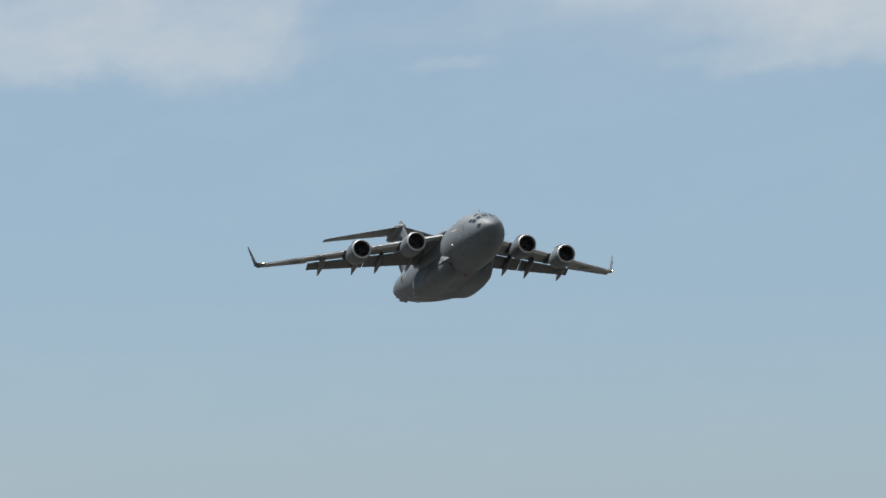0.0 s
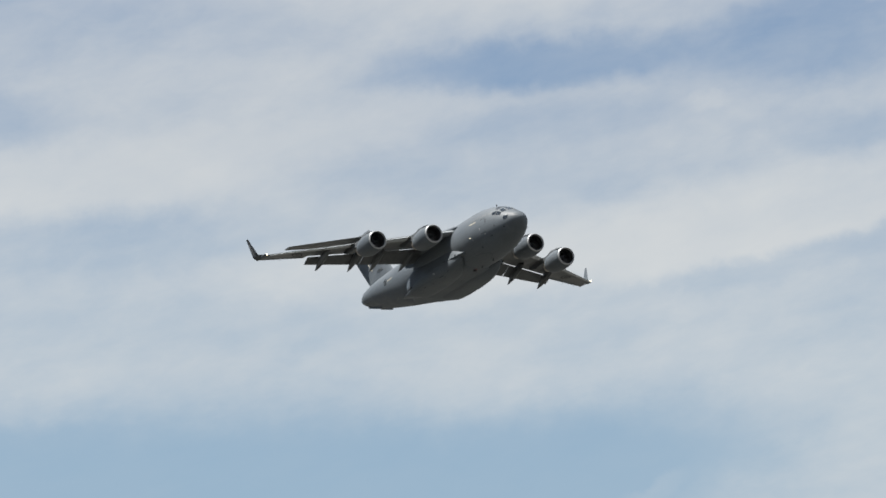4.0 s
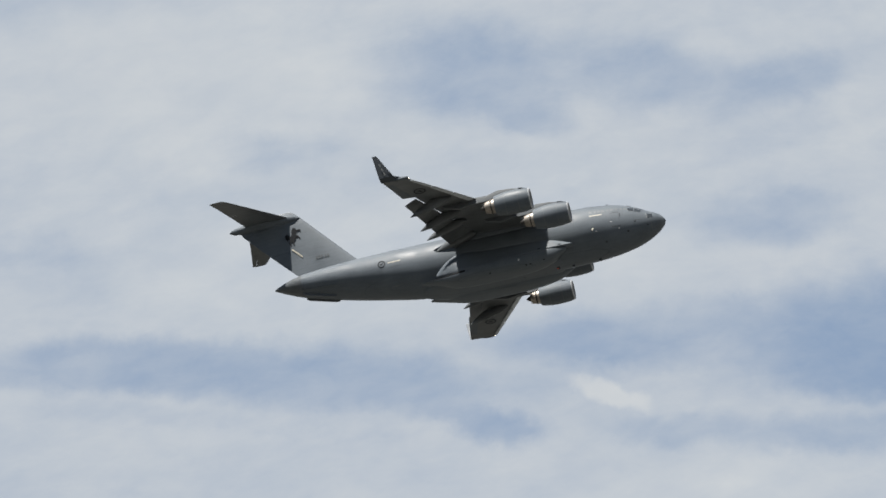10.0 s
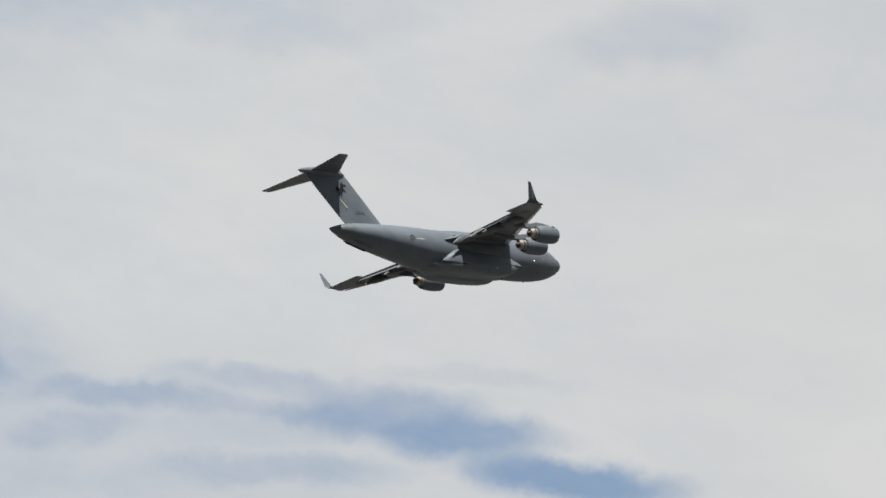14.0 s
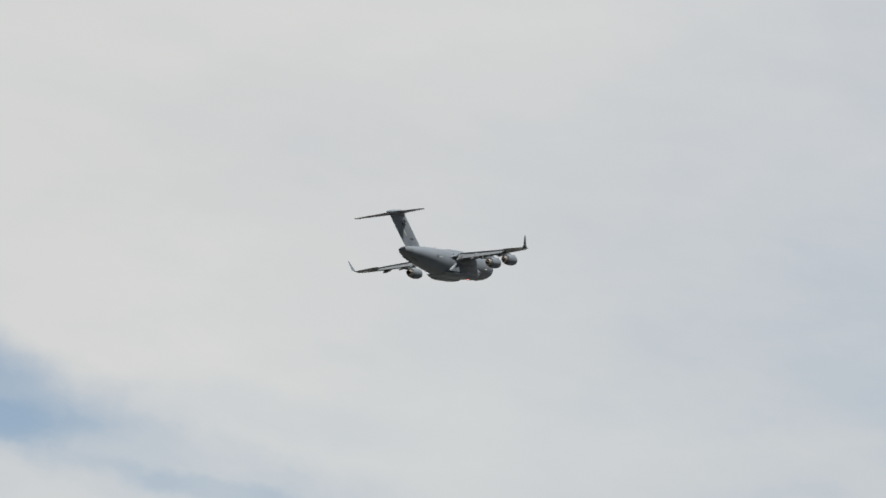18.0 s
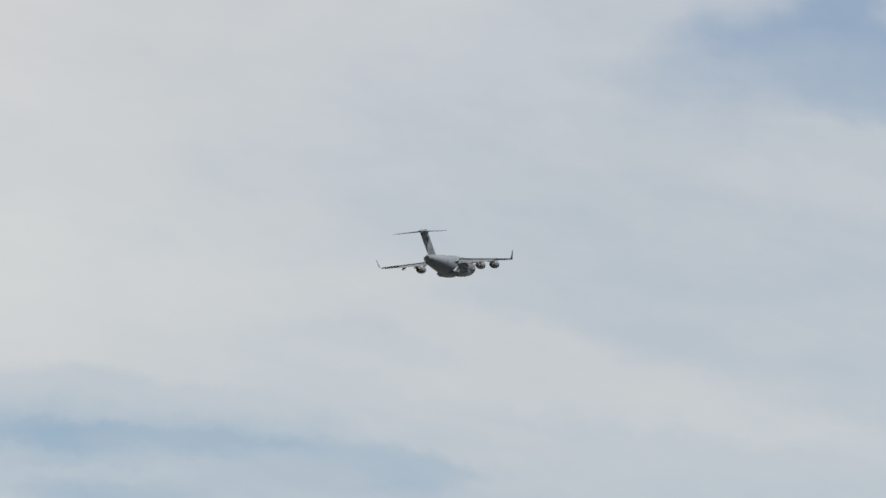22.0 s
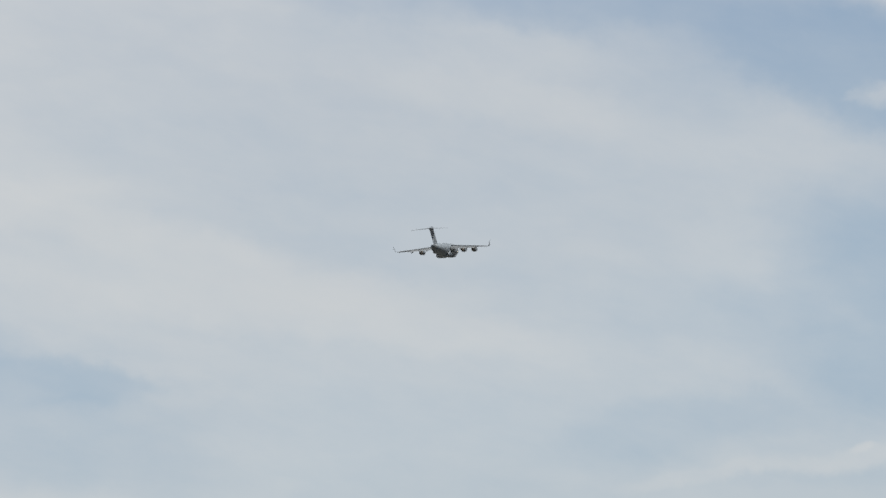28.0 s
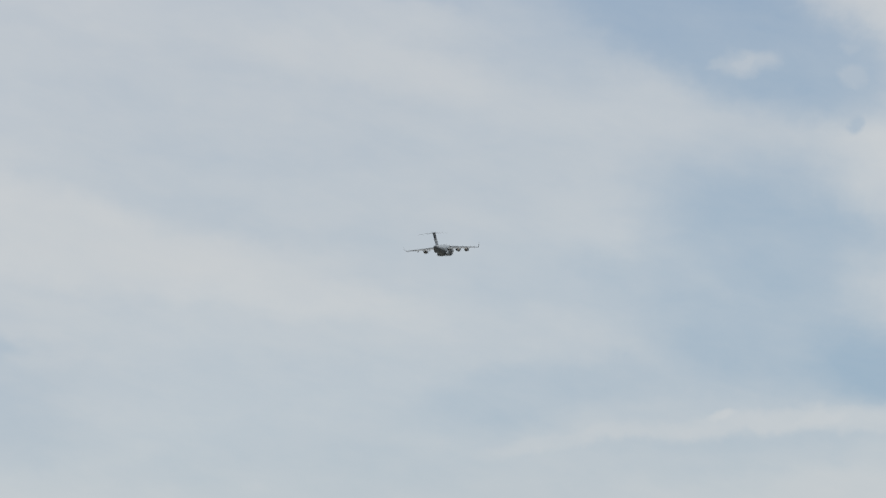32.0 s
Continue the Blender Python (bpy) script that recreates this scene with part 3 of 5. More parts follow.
def paint(name, color, rough=0.57, streaks=0.11, panels=True, shine=0.2):
    """Matt low-visibility paint: faint panel joints, patchy fading, streaks that run aft."""
    m, g, b, where = material(name)
    broad = g.noise(where, 0.35, 4.0, 0.55)
    fine = g.noise(where, 6.0, 3.0, 0.6)
    run = g.noise(g.mapping(where, scale=(0.25, 2.2, 2.2)), 1.6, 4.0, 0.6)
    tone = g.math("ADD", g.ramp(broad, 0.3, 0.7, 1.0 - streaks, 1.0 + streaks * 0.6),
                  g.ramp(run, 0.25, 0.75, -streaks * 0.6, streaks * 0.5))
    tone = g.math("ADD", tone, g.ramp(fine, 0.3, 0.7, -0.04, 0.04))
    if panels:
        joint = g.add("ShaderNodeTexBrick", Scale=1.0, Mortar_Size=0.012, Mortar_Smooth=0.3)
        joint.inputs["Brick Width"].default_value, joint.inputs["Row Height"].default_value = 2.4, 1.5
        joint.inputs["Color1"].default_value = joint.inputs["Color2"].default_value = (1, 1, 1, 1)
        joint.inputs["Mortar"].default_value = (0.0, 0.0, 0.0, 1)
        swap = g.add("ShaderNodeSeparateXYZ")
        g.link(where, swap.inputs[0])
        lay = g.add("ShaderNodeCombineXYZ")
        g.link(swap.outputs[0], lay.inputs[0])
        g.link(g.math("ADD", swap.outputs[2], g.math("MULTIPLY", swap.outputs[1], 0.35)), lay.inputs[1])
        g.link(lay.outputs[0], joint.inputs["Vector"])
        line = g.math("MULTIPLY_ADD", joint.outputs["Color"], 0.22, 0.78)
        tone = g.math("MULTIPLY", tone, line)
    mixed = g.mix(1.0, color, g.mix(1.0, (1, 1, 1), tone, "MULTIPLY"), "MULTIPLY")
    g.link(mixed, b.inputs["Base Color"])
    b.inputs["Specular IOR Level"].default_value = shine
    g.link(g.ramp(broad, 0.3, 0.7, rough - 0.08, rough + 0.1), b.inputs["Roughness"])
    bump = g.add("ShaderNodeBump", Strength=0.12, Distance=0.02)
    g.link(g.noise(where, 1.1, 3.0, 0.5), bump.inputs["Height"])
    g.link(bump.outputs[0], b.inputs["Normal"])
    return m


def plain(name, color, rough=0.5, metal=0.0, vary=0.25, scale=5.0, glow=0.0, gloss=0.5):
    m, g, b, where = material(name)
    tone = g.ramp(g.noise(where, scale, 4.0, 0.6), 0.25, 0.75, 1.0 - vary, 1.0 + vary)
    g.link(g.mix(1.0, color, g.mix(1.0, (1, 1, 1), tone, "MULTIPLY"), "MULTIPLY"), b.inputs["Base Color"])
    b.inputs["Roughness"].default_value, b.inputs["Metallic"].default_value = rough, metal
    b.inputs["Specular IOR Level"].default_value = gloss
    if glow:
        b.inputs["Emission Color"].default_value = (*color, 1)
        b.inputs["Emission Strength"].default_value = glow
    return m


GREY = paint("grey_paint", (0.081, 0.095, 0.109), 0.54, shine=0.22)
# paler than the wing: stands for light caught along the leading edge
SLAT = paint("slat_highlight_paint", (0.30, 0.325, 0.345), 0.24, 0.12, False, 0.5)
GREY_WING = paint("wing_grey_paint", (0.078, 0.085, 0.090), 0.42, 0.22, shine=0.28)
GREY_DARK = paint("dark_grey_paint", (0.080, 0.088, 0.094), 0.5, 0.12, False)
# darker copy of the grey: shade on the winglets' outer faces, put into colour
WINGLET_SHADE = paint("winglet_shade_paint", (0.048, 0.055, 0.064), 0.55, 0.1, False)
LIP = plain("bare_inlet_lip", (0.31, 0.32, 0.33), 0.5, 0.35, 0.12)
BRONZE = plain("heat_stained_metal", (0.25, 0.225, 0.195), 0.45, 0.75, 0.35, 3.0)
SOOT = plain("sooty_metal", (0.035, 0.033, 0.032), 0.6, 0.5)
BLADE = plain("fan_blade_metal", (0.09, 0.095, 0.1), 0.45, 0.8, 0.15)
DUCT = plain("dark_duct", (0.035, 0.037, 0.04), 0.6)
GLASS = plain("cockpit_glass", (0.02, 0.025, 0.03), 0.05, 0.0, 0.2, gloss=0.9)
FRAME = plain("window_frame_paint", (0.12, 0.127, 0.13), 0.5)
MARK = plain("dark_marking", (0.012, 0.013, 0.015), 0.8, 0.0, 0.15, gloss=0.08)
MARK_FAINT = plain("worn_lettering", (0.096, 0.107, 0.114), 0.5, 0.0, 0.1, gloss=0.3)
MARK_NUMBER = plain("number_paint", (0.060, 0.067, 0.073), 0.6, 0.0, 0.15, gloss=0.2)
MARK_SOFT = plain("faded_marking", (0.036, 0.040, 0.045), 0.75, 0.0, 0.2, gloss=0.12)
PALE = plain("pale_stripe", (0.33, 0.31, 0.25), 0.5, 0.0, 0.15)
RUBBER = plain("black_rubber_edge", (0.03, 0.03, 0.032), 0.7)
LAMP_WHITE = plain("lit_lamp", (1.0, 0.86, 0.62), 0.3, 0.0, 0.0, 5.0, 2.5)
LAMP_RED = plain("red_beacon_light", (1.0, 0.09, 0.03), 0.3, 0.0, 0.0, 5.0, 9.0)
LENS_CLEAR = plain("white_stencil_paint", (0.5, 0.5, 0.5), 0.1, 0.0, 0.05)


def ground_material():
    m, g, b, where = material("dry_grass_field")
    broad = g.noise(where, 0.004, 5.0, 0.6)
    fine = g.noise(where, 0.15, 5.0, 0.65)
    near = g.noise(where, 2.5, 4.0, 0.7)
    c = g.mix(g.ramp(broad, 0.4, 0.62), (0.070, 0.067, 0.061), (0.048, 0.048, 0.043))
    c = g.mix(g.ramp(fine, 0.35, 0.7, 0.0, 0.6), c, (0.078, 0.074, 0.067))
    c = g.mix(g.ramp(near, 0.3, 0.75, 0.0, 0.5), c, (0.057, 0.060, 0.050))
    g.link(c, b.inputs["Base Color"])
    b.inputs["Roughness"].default_value = 0.95
    bump = g.add("ShaderNodeBump", Strength=0.4, Distance=0.05)
    g.link(near, bump.inputs["Height"])
    g.link(bump.outputs[0], b.inputs["Normal"])
    return m


# ---- ground ----
def ground():
    bm = bmesh.new()
    rings = [[bm.verts.new((0, 0, 0))]]
    for r in (60, 200, 600, 1500, 4000, 9000):
        rings.append([bm.verts.new((r * math.cos(i * math.tau / 48), r * math.sin(i * math.tau / 48), 0)) for i in range(48)])
    for a, b in zip(rings, rings[1:]):
        for i in range(48):
            j = (i + 1) % 48
            bm.faces.new((a[0], b[i], b[j]) if len(a) == 1 else (a[i], b[i], b[j], a[j]))
    me = bpy.data.meshes.new("ground")
    bm.to_mesh(me)
    bm.free()
    me.materials.append(ground_material())
    return tagged(new("ground", me), "open dry grass field round the spectator", "ground", kind="structure")


ground()


# ---- mesh helpers ----
# The aircraft is drawn by station: metres aft of the nose, metres to its left, metres above the fuselage axis.
def at(s, y, z):
    return Vector((24.0 - s, y, z - 1.0))


def part(name, bm, mat, parent, label="", crease=38.0):
    """Link a bmesh as one mesh object under a thing or a part."""
    bmesh.ops.remove_doubles(bm, verts=bm.verts, dist=0.0004)
    bmesh.ops.recalc_face_normals(bm, faces=bm.faces)
    for f in bm.faces:
        f.smooth = True
    for e in bm.edges:
        if len(e.link_faces) == 2 and e.calc_face_angle(0) > radians(crease):
            e.smooth = False
    me = bpy.data.meshes.new(name)
    bm.to_mesh(me)
    bm.free()
    for m in (mat if isinstance(mat, (list, tuple)) else [mat]):
        me.materials.append(m)
    ob = new(name, me)
    ob.parent = parent
    if label:
        tagged(ob, label)
    return ob


def loft(rings, closed=True, caps=True, bm=None):
    """Skin a run of rings of equal count."""
    bm = bm or bmesh.new()
    made = [[bm.verts.new(p) for p in ring] for ring in rings]
    n = len(made[0])
    for a, b in zip(made, made[1:]):
        for i in range(n if closed else n - 1):
            j = (i + 1) % n
            bm.faces.new((a[i], a[j], b[j], b[i]))
    if caps:
        for ring in (made[0], made[-1]):
            bm.faces.new(ring)
    return bm


def body_ring(s, top, bottom, wide, n=48, power=2.0):
    """A fuselage section: two half ovals that meet at the widest line."""
    mid = (top + bottom) / 2
    pts = []
    for i in range(n):
        a = i * math.tau / n
        c, d = math.cos(a), math.sin(a)
        y = wide * math.copysign(abs(c) ** (2 / power), c)
        z = mid + (top - mid if d > 0 else mid - bottom) * math.copysign(abs(d) ** (2 / power), d)
        pts.append(at(s, y, z))
    return pts


def interpolate(rows, s):
    """Smooth value row at station s out of rows (s, ...)."""
    k = max(0, min(len(rows) - 2, next((i for i in range(len(rows) - 1) if rows[i + 1][0] >= s), len(rows) - 2)))
    p0, p1, p2, p3 = rows[max(k - 1, 0)], rows[k], rows[k + 1], rows[min(k + 2, len(rows) - 1)]
    h = p2[0] - p1[0]
    u = (s - p1[0]) / h
    out = []
    for i in range(1, len(p1)):
        m1 = (p2[i] - p0[i]) / max(p2[0] - p0[0], 1e-6) * h
        m2 = (p3[i] - p1[i]) / max(p3[0] - p1[0], 1e-6) * h
        out.append((2 * u ** 3 - 3 * u ** 2 + 1) * p1[i] + (u ** 3 - 2 * u ** 2 + u) * m1
                   + (3 * u ** 2 - 2 * u ** 3) * p2[i] + (u ** 3 - u ** 2) * m2)
    return out


# station, crown, keel, half width
BODY = [(0.0, -0.28, -0.32, 0.02), (0.12, 0.02, -0.62, 0.36), (0.4, 0.36, -1.0, 0.76), (0.9, 0.78, -1.42, 1.2), (1.7, 1.16, -1.92, 1.64),
        (2.7, 1.68, -2.38, 2.08), (3.9, 2.32, -2.78, 2.48), (5.6, 2.86, -3.12, 2.90), (7.6, 3.20, -3.34, 3.22), (9.6, 3.40, -3.43, 3.43),
        (13.0, 3.43, -3.45, 3.43), (20.0, 3.43, -3.45, 3.43), (29.0, 3.43, -3.42, 3.43), (31.5, 3.43, -3.12, 3.42), (34.0, 3.42, -2.6, 3.34),
        (36.8, 3.38, -1.98, 3.14), (39.0, 3.33, -1.46, 2.92), (41.2, 3.26, -0.9, 2.62), (43.0, 3.18, -0.42, 2.3), (45.2, 3.02, 0.22, 1.85)]


def body_at(s):
    return interpolate(BODY, s)


def skin(s, deg, out=0.0):
    """The point of the fuselage skin at station s, deg above the left (negative: use 180-deg for the right) horizontal."""
    top, bottom, wide = body_at(s)
    mid = (top + bottom) / 2
    c, d = math.cos(radians(deg)), math.sin(radians(deg))
    return at(s, (wide + out) * c, mid + ((top - mid) + out) * d)


def airfoil(n=14):
    """Unit section points (x aft, z up), from the trailing edge over the top to the leading edge and back below."""
    half = []
    for i in range(n + 1):
        x = 0.5 * (1 + math.cos(math.pi * i / n))
        t = 5 * (0.2969 * math.sqrt(x) - 0.126 * x - 0.3516 * x * x + 0.2843 * x ** 3 - 0.1036 * x ** 4)
        half.append((x, t))
    upper = [(x, t * 0.56 + 0.02 * math.sin(math.pi * x) * 1.0) for x, t in half]
    lower = [(x, -t * 0.44 + 0.02 * math.sin(math.pi * x) * 1.0) for x, t in reversed(half)]
    return upper + lower[1:-1]


def section(y, le, te, z, thick, twist=0.0, cut=(0.0, 1.0), n=14):
    """A wing section at span y; cut keeps a part of the chord only."""
    chord = te - le
    lo, hi = cut
    pts = []
    for x, t in airfoil(n):
        x = min(max(x, lo), hi)
        if lo < 1e-6 and hi < 0.999 or lo > 1e-6:
            tt = 5 * (0.2969 * math.sqrt(max(x, 0)) - 0.126 * x - 0.3516 * x * x + 0.2843 * x ** 3 - 0.1036 * x ** 4)
            up = t > 0.02 * math.sin(math.pi * x)
            t = tt * (0.56 if up else -0.44) + 0.02 * math.sin(math.pi * x)
        dx, dz = (x - 0.3) * chord, t * thick * chord
        a = radians(twist)
        pts.append(at(le + 0.3 * chord + dx * math.cos(a) - dz * math.sin(a), y, z + dz * math.cos(a) + dx * math.sin(a)))
    return pts


def revolve(rows, centre, n=40, closed_ends=(False, False), tilt=0.0, bm=None):
    """Turn a profile of (station, radius) about a fore-and-aft axis through centre (y, z)."""
    s0 = rows[0][0]
    rings = []
    for s, r in rows:
        dz = (s - s0) * math.tan(radians(tilt))
        rings.append([at(s, centre[0] + r * math.cos(i * math.tau / n), centre[1] - dz + r * math.sin(i * math.tau / n)) for i in range(n)])
    bm = loft(rings, True, False, bm)
    bm.verts.ensure_lookup_table()
    return bm


def flat_patch(outline, normal, deep=0.006):
    """A thin plate from an outline, raised along normal."""
    n = Vector(normal).normalized() * deep
    return loft([[p for p in outline], [p + n for p in outline]])


# wing: span, leading edge, trailing edge, height of the chord, thickness
WING = [(2.6, 13.6, 25.6, 1.98, 0.13), (5.0, 15.05, 26.0, 1.85, 0.126), (8.0, 16.8, 26.55, 1.65, 0.12), (12.0, 19.1, 27.25, 1.38, 0.112),
        (16.0, 21.4, 27.95, 1.12, 0.106), (18.5, 22.85, 28.4, 0.96, 0.104), (22.0, 24.9, 29.0, 0.74, 0.10), (24.6, 26.45, 29.5, 0.57, 0.095)]


def wing_at(y):
    return interpolate(WING, y)


def wing_section(y, side, cut=(0.0, 1.0)):
    le, te, z, thick = wing_at(y)
    return section(side * y, le, te, z, thick, twist=2.6, cut=cut)


def under(y, frac):
    """Height of the wing's lower skin at a part of the chord."""
    le, te, z, thick = wing_at(y)
    x = frac
    t = 5 * (0.2969 * math.sqrt(x) - 0.126 * x - 0.3516 * x * x + 0.2843 * x ** 3 - 0.1036 * x ** 4)
    return z - 0.44 * t * thick * (te - le)


def build_wing(craft, side):
    name = "left" if side > 0 else "right"
    wing = part("wing", loft([wing_section(y, side, (0.0, 0.74 if y < 18.45 else 1.0))
                              for y in (2.6, 4, 6, 8, 10, 12, 14, 16, 17.5, 18.44, 18.46, 20, 22, 23.5, 24.6)]),
                GREY_WING, craft, "swept grey metal wing with drooped flaps")
    # leading-edge slats; the highlight along the edge is painted on as a pale colour
    for y0, y1 in ((3.05, 6.75), (8.2, 10.8), (10.9, 13.3), (14.9, 18.0), (18.1, 21.2), (21.3, 24.2)):
        rings = []
        for y in (y0, (y0 + y1) / 2, y1):
            le, te, z, thick = wing_at(y)
            pts = []
            for x, t in airfoil(14):
                x = min(x, 0.11)
                tt = 5 * (0.2969 * math.sqrt(max(x, 0)) - 0.126 * x - 0.3516 * x * x)
                up = t > 0.02 * math.sin(math.pi * x)
                t = tt * (0.60 if up else -0.46) + 0.02 * math.sin(math.pi * x)
                pts.append(at(le - 0.26 + x * (te - le), side * y, z - 0.3 * (te - le) * 0.045 - 0.15 + t * thick * (te - le) * 1.0))
            rings.append(pts)
        part("slat", loft(rings), SLAT, wing, "leading-edge slat, painted pale as a highlight")
    # flaps: two spans, dropped and moved aft, each a small wing of its own
    for y0, y1 in ((3.15, 10.9), (11.0, 18.4)):
        rings = []
        for k in range(5):
            y = y0 + (y1 - y0) * k / 4
            le, te, z, thick = wing_at(y)
            c = (te - le) * 0.29
            rings.append(section(side * y, te - c * 0.97, te + c * 0.0, z - 0.27 - 0.012 * (te - le), 0.15, twist=-24.0))
        part("flap", loft(rings), GREY_WING, wing, "grey flap lowered behind the wing")
        # spoiler panels above the slot
        n = 3 if y0 < 5 else 2
        for k in range(n):
            a, b = y0 + (y1 - y0) * (k + 0.04) / n, y0 + (y1 - y0) * (k + 0.96) / n
            loops = []
            for y in (a, b):
                le, te, z, thick = wing_at(y)
                c = te - le
                h = 0.33 * thick * c
                loops.append([at(le + 0.60 * c, side * y, z + h + 0.035), at(le + 0.745 * c, side * y, z + 0.2 * thick * c + 0.03),
                              at(le + 0.745 * c, side * y, z + 0.2 * thick * c - 0.02), at(le + 0.60 * c, side * y, z + h - 0.05)])
            part("spoiler", loft(loops), GREY, wing)
    # aileron
    loops = [wing_section(y, side, (0.76, 1.0)) for y in (19.0, 21.0, 23.4)]
    loops = [[p + Vector((-0.02, 0, 0.0)) + (Vector((0, 0, 0.006)) if i < 15 else Vector((0, 0, -0.006))) for i, p in enumerate(l)] for l in loops]
    part("aileron", loft(loops), GREY, wing)
    # flap-track fairings
    for y, tip, low in ((4.7, 27.6, 0.05), (9.0, 27.85, -0.25), (12.2, 27.95, -0.46), (16.9, 28.1, -0.68)):
        le, te, z, thick = wing_at(y)
        c = te - le
        rings = []
        length = 5.2
        up = under(y, 0.55) - 0.15
        for u, r in ((0.0, 0.03), (0.06, 0.2), (0.2, 0.36), (0.4, 0.44), (0.6, 0.42), (0.8, 0.28), (0.93, 0.12), (1.0, 0.02)):
            s = tip - length + length * u
            zz = up + (low - up) * u ** 1.7
            rings.append([at(s, side * y + 0.75 * r * math.cos(i * math.tau / 16), zz + 1.5 * r * math.sin(i * math.tau / 16)) for i in range(16)])
        part("flap_track_fairing", loft(rings), GREY_WING, wing)
    # winglet; its outer face gets a darker paint in place of shade
    rings = []
    for u in (0.0, 0.12, 0.3, 0.6, 0.9, 1.0):
        y = 24.6 + 0.45 * min(u / 0.12, 1.0) + 0.85 * u
        z = 0.62 + 2.95 * u
        le = 26.45 + 1.3 * min(u / 0.12, 1) + 1.75 * u
        te = 29.62 + 0.38 * u
        chord = te - le
        ring = []
        for x, t in airfoil(10):
            d = t * 0.085 * chord
            ring.append(at(le + x * chord, side * (y - (0.95 if u > 0.05 else 0.25) * d), z + (0.3 if u > 0.05 else 1.0) * d))
        rings.append(ring)
    bm = loft(rings)
    bm.faces.ensure_lookup_table()
    for k in range(len(rings) - 1):
        for i in range(10, 20):
            bm.faces[k * 20 + i].material_index = 1
    wl = part("winglet", bm, [GREY, WINGLET_SHADE], craft, "upswept winglet, outer face painted darker as shade")
    # badge bars on the winglet's outer face
    for k in range(3):
        s0, z0 = 28.75 + 0.16 * k, 1.15 + 0.5 * k
        y0 = side * (25.12 + 0.29 * (z0 - 0.62) + 0.075)
        outline = [at(s0, y0, z0), at(s0 + 0.2, y0, z0), at(s0 + 0.34, y0 + side * 0.11, z0 + 0.38), at(s0 + 0.14, y0 + side * 0.11, z0 + 0.38)]
        part("badge_bar", flat_patch(outline, (0, side, -0.2), 0.02), FRAME, wl)
    # tip pod and lamp
    part("tip_fairing", loft([[at(26.35 + u * 1.7, side * (24.75 + 0.18 * math.cos(i * math.tau / 12) * r), 0.62 + 0.17 * r * math.sin(i * math.tau / 12))
                               for i in range(12)] for u, r in ((0, .1), (.1, .7), (.35, 1), (.7, .8), (1, .1))]), GREY, wing)
    part("navigation_lamp", loft([[at(26.30 + u, side * (24.62 + 0.1 * math.cos(i * math.tau / 12)), 0.56 + 0.085 * math.sin(i * math.tau / 12))
                                   for i in range(12)] for u in (0.0, 0.03)]), LAMP_WHITE, wing, "lit lamp that faces forward from the wing tip")
    part("lamp_housing", loft([[at(26.335 + u, side * (24.62 + 0.13 * r * math.cos(i * math.tau / 12)), 0.56 + 0.115 * r * math.sin(i * math.tau / 12))
                                for i in range(12)] for u, r in ((0.0, 1.0), (0.2, 1.1), (0.7, 0.9), (1.2, 0.3))]), GREY, wing)
    # ring badge on the lower skin
    y, f = 20.4, 0.42
    le, te, z, thick = wing_at(y)
    c = Vector((0, 0, 0))
    base = at(le + f * (te - le), side * y, under(y, f) - 0.03)
    ringbadge(wing, base, Vector((1, 0, 0)), Vector((0, 1, 0)), Vector((0, 0, -1)), 0.72, MARK_SOFT)
    # static wicks on the trailing edge
    for y in (19.5, 21.5, 23.5):
        le, te, z, thick = wing_at(y)
        part("static_wick", loft([[at(te + d, side * y + 0.008 * math.cos(i * math.tau / 5), z - 0.03 + 0.008 * math.sin(i * math.tau / 5)) for i in range(5)]
                                  for d in (-0.05, 0.28)]), RUBBER, wing)
    return wing


def ringbadge(parent, c, u, v, n, r, ink):
    """A dark ring with a small leaping shape in it."""
    bm = bmesh.new()
    k = 32
    for a in range(k):
        quad = []
        for b in (a, a + 1):
            for q in (1.0, 0.76):
                ang = b * math.tau / k
                quad.append(c + (u * math.cos(ang) + v * math.sin(ang)) * r * q)
        vs = [bm.verts.new(p + n * 0.012) for p in (quad[0], quad[2], quad[3], quad[1])]
        bm.faces.new(vs)
    bmesh.ops.solidify(bm, geom=bm.faces[:], thickness=0.01)
    ring = part("ring_badge", bm, ink, parent, "low-visibility dark ring badge")
    shape = [(-0.45, -0.1), (-0.2, 0.12), (0.05, 0.2), (0.3, 0.42), (0.42, 0.3), (0.28, 0.08), (0.1, -0.2), (-0.1, -0.4), (-0.16, -0.12)]
    part("badge_shape", flat_patch([c + (u * x + v * y) * r + n * 0.012 for x, y in shape], n, 0.012), ink, ring)


